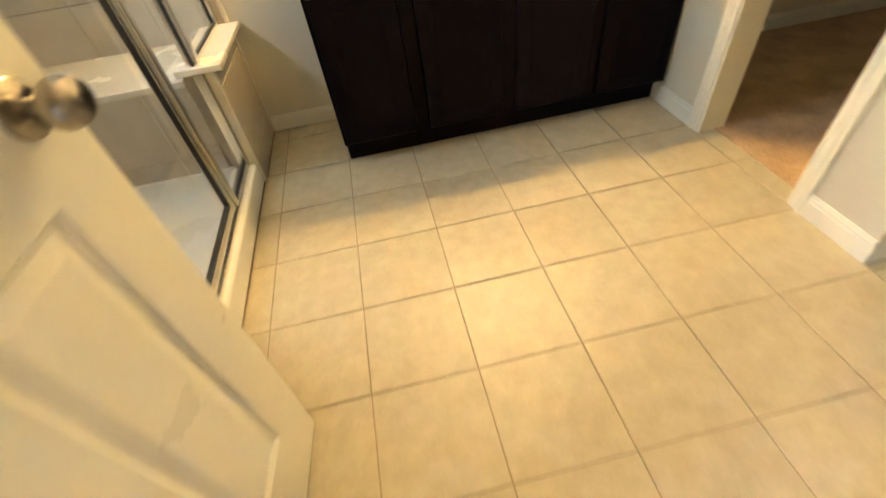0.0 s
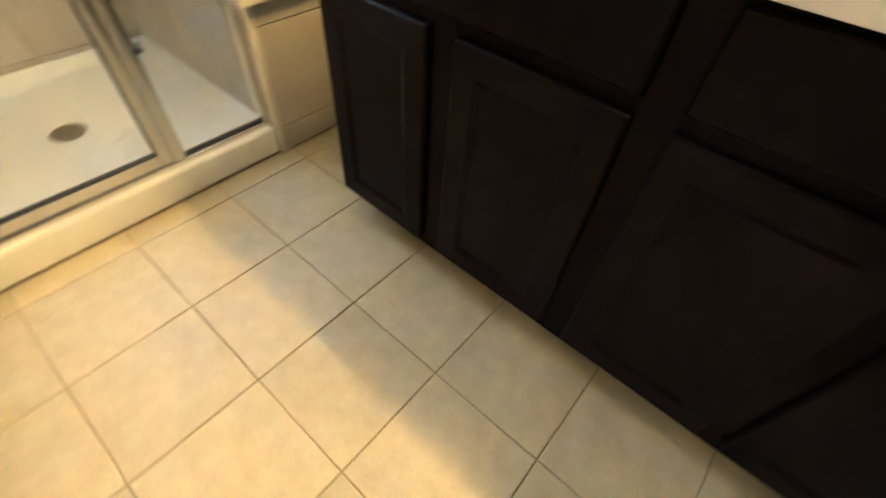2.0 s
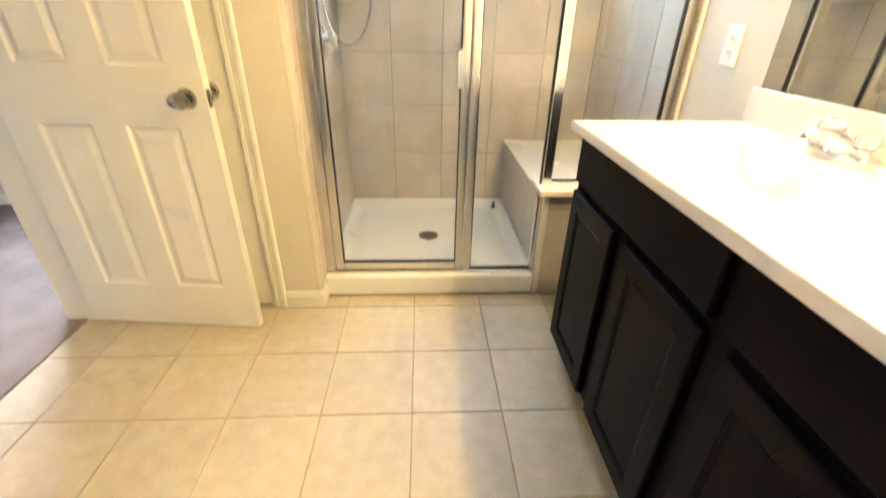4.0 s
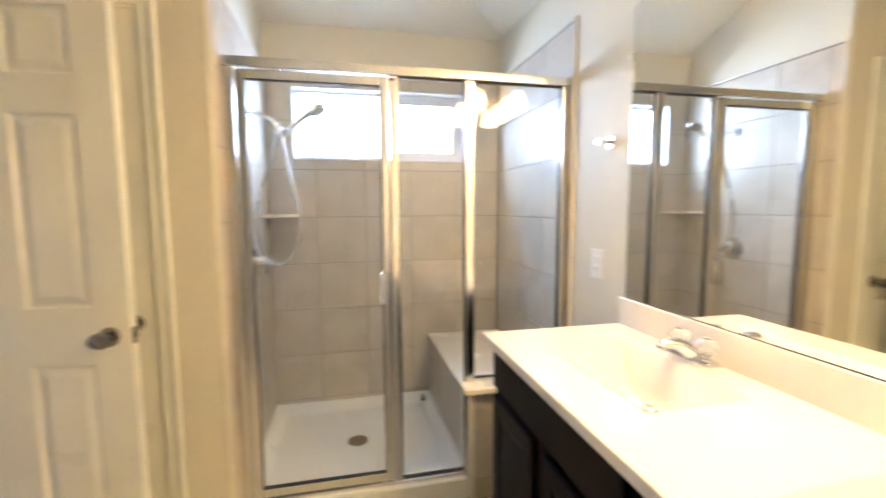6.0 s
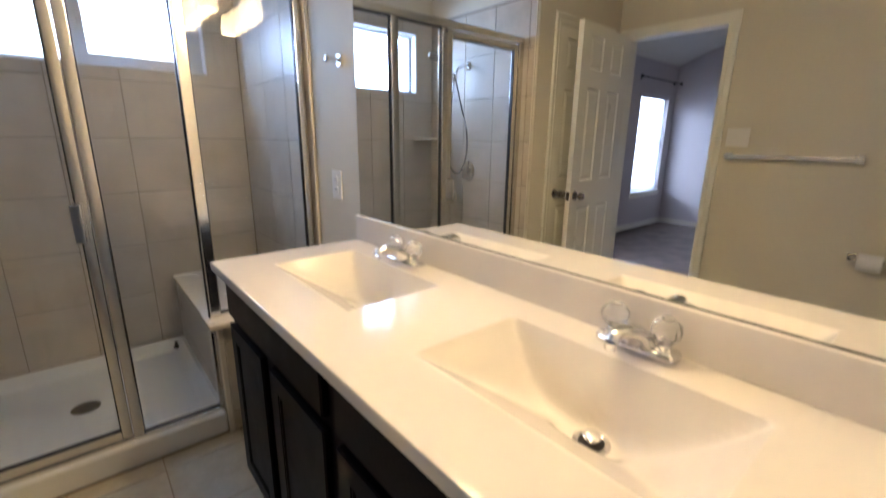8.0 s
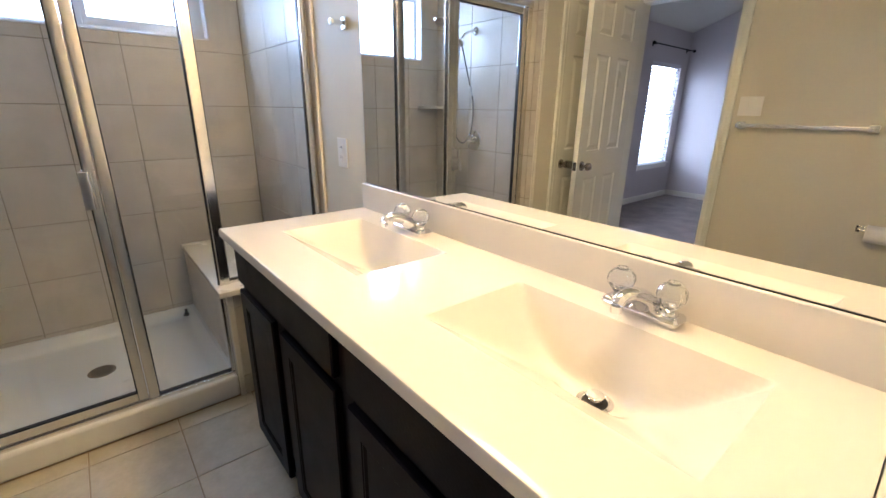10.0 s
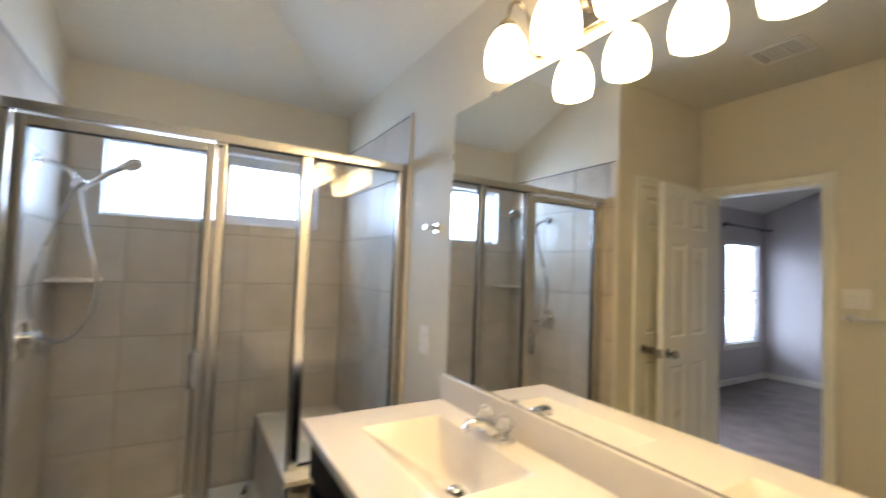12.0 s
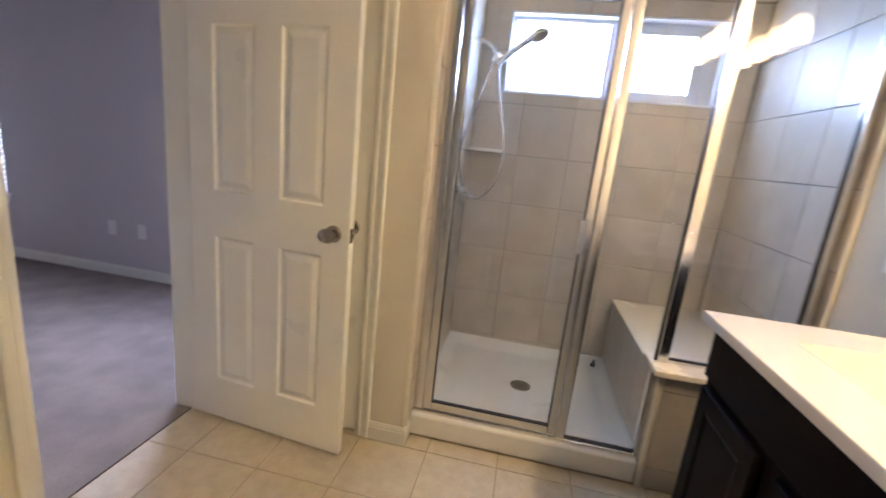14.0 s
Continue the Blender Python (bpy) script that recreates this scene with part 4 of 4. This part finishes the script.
# ---- fittings on the bedroom doorway wall ----
SY = 1.290
t, put, plate = outlet("light_switch", (XL, SY, 1.354), (1, 0, 0), "white wall plate with two rocker switches", 0.128, 0.116, "light switch")
for o in (-0.028, 0.028):
    put("rocker", (o - 0.0165, -0.033, 0.006), (o + 0.0165, 0.033, 0.0095), M_PLASTIC, t, 0.0015)
BZ = 1.238
tb = thing("towel_bar", (XL, 1.005, BZ), "chrome towel bar on two square posts", "towel bar")
for y0, y1 in ((0.694, 0.998), (1.012, 1.316)):
    part("rail", boxes(((XL + 0.054, y0, BZ - 0.011), (XL + 0.076, y1, BZ + 0.011), 0.004, 3)), M_ALU, tb, smooth=True)
part("joint", boxes(((XL + 0.0525, 0.9975, BZ - 0.0125), (XL + 0.0775, 1.0125, BZ + 0.0125), 0.003)), M_CHROME, tb, "chrome joint in the middle of the bar", smooth=True)
for y in (0.690, 1.320):
    post = part("bar_post", boxes(((XL + 0.0115, y - 0.012, BZ - 0.013), (XL + 0.079, y + 0.012, BZ + 0.013), 0.004)), M_CHROME, tb, smooth=True)
    part("wall_base", boxes(((XL + 0.0005, y - 0.022, BZ - 0.022), (XL + 0.012, y + 0.022, BZ + 0.022), 0.003)), M_CHROME, post, smooth=True)
tp = thing("toilet_paper_holder", (XL, 0.54, 0.70), "chrome toilet paper holder with a white roll", "paper holder")
for y in (0.458, 0.622):
    part("holder_post", boxes(((XL + 0.0005, y - 0.02, 0.68), (XL + 0.012, y + 0.02, 0.72), 0.003), ((XL + 0.0115, y - 0.009, 0.691), (XL + 0.078, y + 0.009, 0.709), 0.003)), M_CHROME, tp, smooth=True)
part("spindle", lathe([(0.009, -0.078), (0.009, 0.078)], (XL + 0.068, 0.54, 0.70), "y", 14), M_CHROME, tp, smooth=True)
part("paper_roll", lathe([(0.019, -0.050), (0.046, -0.050), (0.048, -0.047), (0.048, 0.047), (0.046, 0.050), (0.019, 0.050)], (XL + 0.068, 0.54, 0.69), "y", 32), M_PAPER, tp, "white paper roll", smooth=True)

vent = thing("ceiling_vent", (-0.53, 1.45, ZC), "white slatted ceiling air vent", "vent")
vx0, vx1, vy0, vy1 = -0.65, -0.42, 1.325, 1.58
part("vent_frame", boxes(((vx0, vy0, ZC - 0.008), (vx0 + 0.022, vy1, ZC - 0.0005), 0.002), ((vx1 - 0.022, vy0, ZC - 0.008), (vx1, vy1, ZC - 0.0005), 0.002),
                         ((vx0 + 0.022, vy0, ZC - 0.008), (vx1 - 0.022, vy0 + 0.022, ZC - 0.0005), 0.002), ((vx0 + 0.022, vy1 - 0.022, ZC - 0.008), (vx1 - 0.022, vy1, ZC - 0.0005), 0.002)), M_PLASTIC, vent)
# flat dark sheet under the ceiling, coloured as the duct's shade
part("vent_back", boxes(((vx0 + 0.015, vy0 + 0.015, ZC - 0.002), (vx1 - 0.015, vy1 - 0.015, ZC - 0.0008))), M_HOLE_SHADE, vent, "dark sheet for the shaded duct behind the slats")
for i in range(7):
    y = vy0 + 0.036 + i * 0.028
    bm = boxes(((vx0 + 0.022, -0.0125, -0.0006), (vx1 - 0.022, 0.0125, 0.0006)))
    bm.transform(Matrix.Translation((0, y, ZC - 0.007)) @ Matrix.Rotation(radians(11), 4, "X"))
    part("vent_slat", bm, M_PLASTIC, vent)

# ---- bedroom windows, rods and outlets ----
for i, (a, b_) in enumerate(BW):
    w = thing("window_%d" % (i + 2), ((a + b_) / 2, BY, BZ0), "white bedroom window with closed blinds, bright with daylight", "window", kind="structure")
    part("window_frame", boxes(((a, BY + 0.05, BZ0), (a + 0.04, BY + 0.1, BZ1), 0.003), ((b_ - 0.04, BY + 0.05, BZ0), (b_, BY + 0.1, BZ1), 0.003), ((a + 0.04, BY + 0.0505, BZ0), (b_ - 0.04, BY + 0.0995, BZ0 + 0.04), 0.003),
                               ((a + 0.04, BY + 0.0505, BZ1 - 0.04), (b_ - 0.04, BY + 0.0995, BZ1), 0.003), ((a + 0.04, BY + 0.0505, 1.30), (b_ - 0.04, BY + 0.0995, 1.335), 0.003)), M_VINYL, w)
    part("window_sill", boxes(((a - 0.04, BY - 0.03, BZ0 - 0.02), (b_ + 0.04, BY + 0.05, BZ0 - 0.001), 0.004)), M_TRIM, w)
    part("apron", boxes(((a - 0.02, BY - 0.014, BZ0 - 0.08), (b_ + 0.02, BY - 0.0005, BZ0 - 0.02), 0.003)), M_TRIM, w)
    bl = thing("window_blind", ((a + b_) / 2, BY + 0.02, BZ1), "white horizontal slat blind hanging in the bedroom window", "blind", "bedroom blinds")
    part("head_rail", boxes(((a + 0.004, BY + 0.002, BZ1 - 0.045), (b_ - 0.004, BY + 0.045, BZ1 - 0.001), 0.003)), M_VINYL, bl)
    n = 32
    for k in range(n):
        z = BZ0 + 0.02 + (BZ1 - 0.07 - BZ0) * k / (n - 1)
        bm = boxes(((a + 0.006, -0.025, -0.0012), (b_ - 0.006, 0.025, 0.0012)))
        bm.transform(Matrix.Translation((0, BY + 0.024, z)) @ Matrix.Rotation(radians(28), 4, "X"))
        part("slat", bm, M_VINYL, bl)
    part("bottom_rail", boxes(((a + 0.006, BY + 0.005, BZ0 + 0.001), (b_ - 0.006, BY + 0.043, BZ0 + 0.014), 0.002)), M_VINYL, bl)
    setting("backdrop_bedroom_window", boxes(((a - 0.4, BY + 0.5, BZ0 - 0.6), (b_ + 0.4, BY + 0.51, BZ1 + 0.6))), M_BLINDLIGHT, "overexposed daylight outside the bedroom window", "backdrop")
    rod = thing("curtain_rod", ((a + b_) / 2, BY - 0.07, 2.18), "thin dark bronze curtain rod above the window", "curtain rod", "curtain rods")
    part("rod", tube([(a - 0.16, BY - 0.07, 2.18), ((a + b_) / 2, BY - 0.07, 2.18), (b_ + 0.16, BY - 0.07, 2.18)], 0.009, 10), M_BRONZE, rod, smooth=True)
    for x, s in ((a - 0.16, -1), (b_ + 0.16, 1)):
        part("finial", lathe([(0.009, 0.0), (0.013, 0.004), (0.010, 0.010), (0.021, 0.026), (0.022, 0.038), (0.012, 0.052), (0.0, 0.055)], (x, BY - 0.07, 2.18), "x" if s > 0 else "-x", 18), M_BRONZE, rod, smooth=True)
        part("bracket", boxes(((x - s * 0.07 - 0.006, BY - 0.075, 2.172), (x - s * 0.07 + 0.006, BY - 0.012, 2.188)), ((x - s * 0.07 - 0.012, BY - 0.012, 2.15), (x - s * 0.07 + 0.012, BY - 0.0005, 2.21), 0.003)), M_BRONZE, rod)
for x, nm, lab in ((-2.715, "bedroom_outlet", "white duplex outlet low on the bedroom wall"), (-3.0, "cable_plate", "white cable wall plate low on the bedroom wall")):
    t, put, plate = outlet(nm, (x, BY, 0.405), (0, -1, 0), lab, 0.075, 0.118)
    for zc in ((-0.02, 0.02) if "outlet" in nm else (0.0,)):
        put("receptacle", (-0.015, zc - 0.014, 0.006), (0.015, zc + 0.014, 0.0085), M_PLASTIC, t, 0.002)

# ---- tiles, piece by piece ----
TILE_MESH = {}


def tile_mesh(w, h, t, mat, e):
    key = (round(w, 3), round(h, 3), t, mat.name)
    if key not in TILE_MESH:
        me = bpy.data.meshes.new("tile")
        v = []
        for ins, z in ((0, 0), (0, t - e), (e, t)):
            v += [(ins, ins, z), (w - ins, ins, z), (w - ins, h - ins, z), (ins, h - ins, z)]
        f = [(8, 9, 10, 11)]
        for r in (0, 4):
            f += [(r + i, r + (i + 1) % 4, r + 4 + (i + 1) % 4, r + 4 + i) for i in range(4)]
        me.from_pydata(v, [], f)
        me.materials.append(mat)
        me.update()
        TILE_MESH[key] = me
    return TILE_MESH[key]


def tile_field(parent, origin, u, v, u0, v0, size, rise, regions, joint, t, mat, e=0.0012, holes=(), jitter=0.0006):
    """Square tiles on a plane: grid lines at u0 + k*size and v0 + k*rise, cut to the regions (ua, ub, va, vb)."""
    u, v = Vector(u), Vector(v)
    n = u.cross(v)
    o = Vector(origin)
    rot = Matrix((u, v, n)).transposed().to_4x4()
    inv = world_of(parent).inverted()
    for ua, ub, va, vb in regions:
        for i in range(math.floor((ua - u0) / size) - 1, math.ceil((ub - u0) / size) + 1):
            for j in range(math.floor((va - v0) / rise) - 1, math.ceil((vb - v0) / rise) + 1):
                a0, a1 = max(ua, u0 + i * size + joint / 2), min(ub, u0 + (i + 1) * size - joint / 2)
                b0, b1 = max(va, v0 + j * rise + joint / 2), min(vb, v0 + (j + 1) * rise - joint / 2)
                rects = [(a0, a1, b0, b1)]
                for ha, hb, hc, hd in holes:
                    nxt = []
                    for p, q, r, s in rects:
                        if q <= ha or p >= hb or s <= hc or r >= hd:
                            nxt.append((p, q, r, s))
                            continue
                        nxt += [(p, min(q, ha), r, s), (max(p, hb), q, r, s), (max(p, ha), min(q, hb), r, min(s, hc)), (max(p, ha), min(q, hb), max(r, hd), s)]
                    rects = nxt
                for p, q, r, s in rects:
                    if q - p < 0.012 or s - r < 0.012:
                        continue
                    ob = new("tile", tile_mesh(q - p, s - r, t, mat, e))
                    ob.parent = parent
                    ob.matrix_parent_inverse = inv
                    ob.matrix_basis = Matrix.Translation(o + u * p + v * r + n * random.uniform(-jitter, jitter)) @ rot


ob_of = bpy.data.objects
tile_field(ob_of["floor"], (0, 0, -0.006), (1, 0, 0), (0, 1, 0), 0, 0, T, T,
           [(XL - 0.035, 0.928, YS - 0.075, PY0 - 0.002), (0.928, XR - 0.013, 1.84, 2.250), (XL, -0.267, -1.6, YS - 0.075)], 0.0040, 0.006, M_FLOORTILE)
Z0, TZ, SW, SR = 0.095, 0.135, 0.297, 0.2935     # foot of the tile, first joint, tile width and course height
wt = {}
for nm, lo, hi in (("tile_backing_north", (XS, YB - 0.004, 0.09), (WINX0 - 0.008, YB - 0.0002, 2.2)), ("tile_backing_north", (WINX1 + 0.008, YB - 0.004, 0.09), (XR, YB - 0.0002, 2.2)),
                   ("tile_backing_north", (WINX0 - 0.008, YB - 0.004, 0.09), (WINX1 + 0.008, YB - 0.0002, WINZ0 - 0.01)), ("tile_backing_north", (WINX0 - 0.008, YB - 0.004, WINZ1 + 0.01), (WINX1 + 0.008, YB - 0.0002, 2.2)),
                   ("tile_backing_west", (XS + 0.0002, 2.205, 0.09), (XS + 0.004, YB - 0.004, 2.2)), ("tile_backing_east", (XR - 0.004, 2.262, 0.09), (XR - 0.0002, YB - 0.004, 2.2))):
    wt[nm] = setting(nm, boxes((lo, hi)), M_SHOWERGROUT, "brown grout bed of the shower wall tiles", "grout")
tile_field(ob_of["wall_north"], (0, YB - 0.003, 0), (1, 0, 0), (0, 0, 1), 0.178, TZ, SW, SR, [(XS + TF, XR - TF, Z0, 2.198)], 0.004, 0.006, M_SHOWERTILE, holes=[(WINX0 - 0.01, WINX1 + 0.01, WINZ0 - 0.012, WINZ1 + 0.012)])
tile_field(ob_of["wall_shower_side"], (XS + 0.003, 0, 0), (0, 1, 0), (0, 0, 1), 2.845, TZ, SW, SR, [(2.207, YB - 0.004, Z0, 2.198)], 0.004, 0.006, M_SHOWERTILE)
tile_field(ob_of["wall_east"], (XR - 0.003, 0, 0), (0, -1, 0), (0, 0, 1), -2.845, TZ, SW, SR, [(-YB + 0.004, -2.264, Z0, 2.198)], 0.004, 0.006, M_SHOWERTILE)
tile_field(bench, (0.893 - 0.0035, 0, 0), (0, -1, 0), (0, 0, 1), -2.845, 0.487 - 2 * SR, SW, SR, [(-YB + 0.01, -2.375, 0.06, 0.485)], 0.004, 0.006, M_SHOWERTILE)
tile_field(knee, (0, 2.2625, 0), (1, 0, 0), (0, 0, 1), 0.80, -0.2, 1.0, 1.0, [(0.911, XR - 0.002, 0.003, 0.098), (0.911, XR - 0.002, 0.102, 0.450), (0.911, XR - 0.002, 0.454, 0.528)], 0.004, 0.008, M_SHOWERTILE)
setting("tile_trim", boxes(((XR - 0.013, 2.243, 0.0), (XR - 0.0003, 2.262, 2.206), 0.004, 3)), M_SLAB, "cream bullnose trim at the tile edge", "trim", smooth=True)
setting("tile_trim_top", boxes(((XR - 0.012, 2.262, 2.199), (XR - 0.0003, YB - 0.012, 2.207), 0.003)), M_SLAB, "cream bullnose trim along the tile top", "trim")
setting("tile_trim_west", boxes(((XS + 0.0003, 2.194, 0.085), (XS + 0.011, 2.206, 2.206), 0.004, 3)), M_SLAB, "cream bullnose trim at the tile edge", "trim", smooth=True)
setting("tile_trim_west_top", boxes(((XS + 0.0003, 2.206, 2.199), (XS + 0.012, YB - 0.012, 2.207), 0.003)), M_SLAB, "cream bullnose trim along the tile top", "trim")
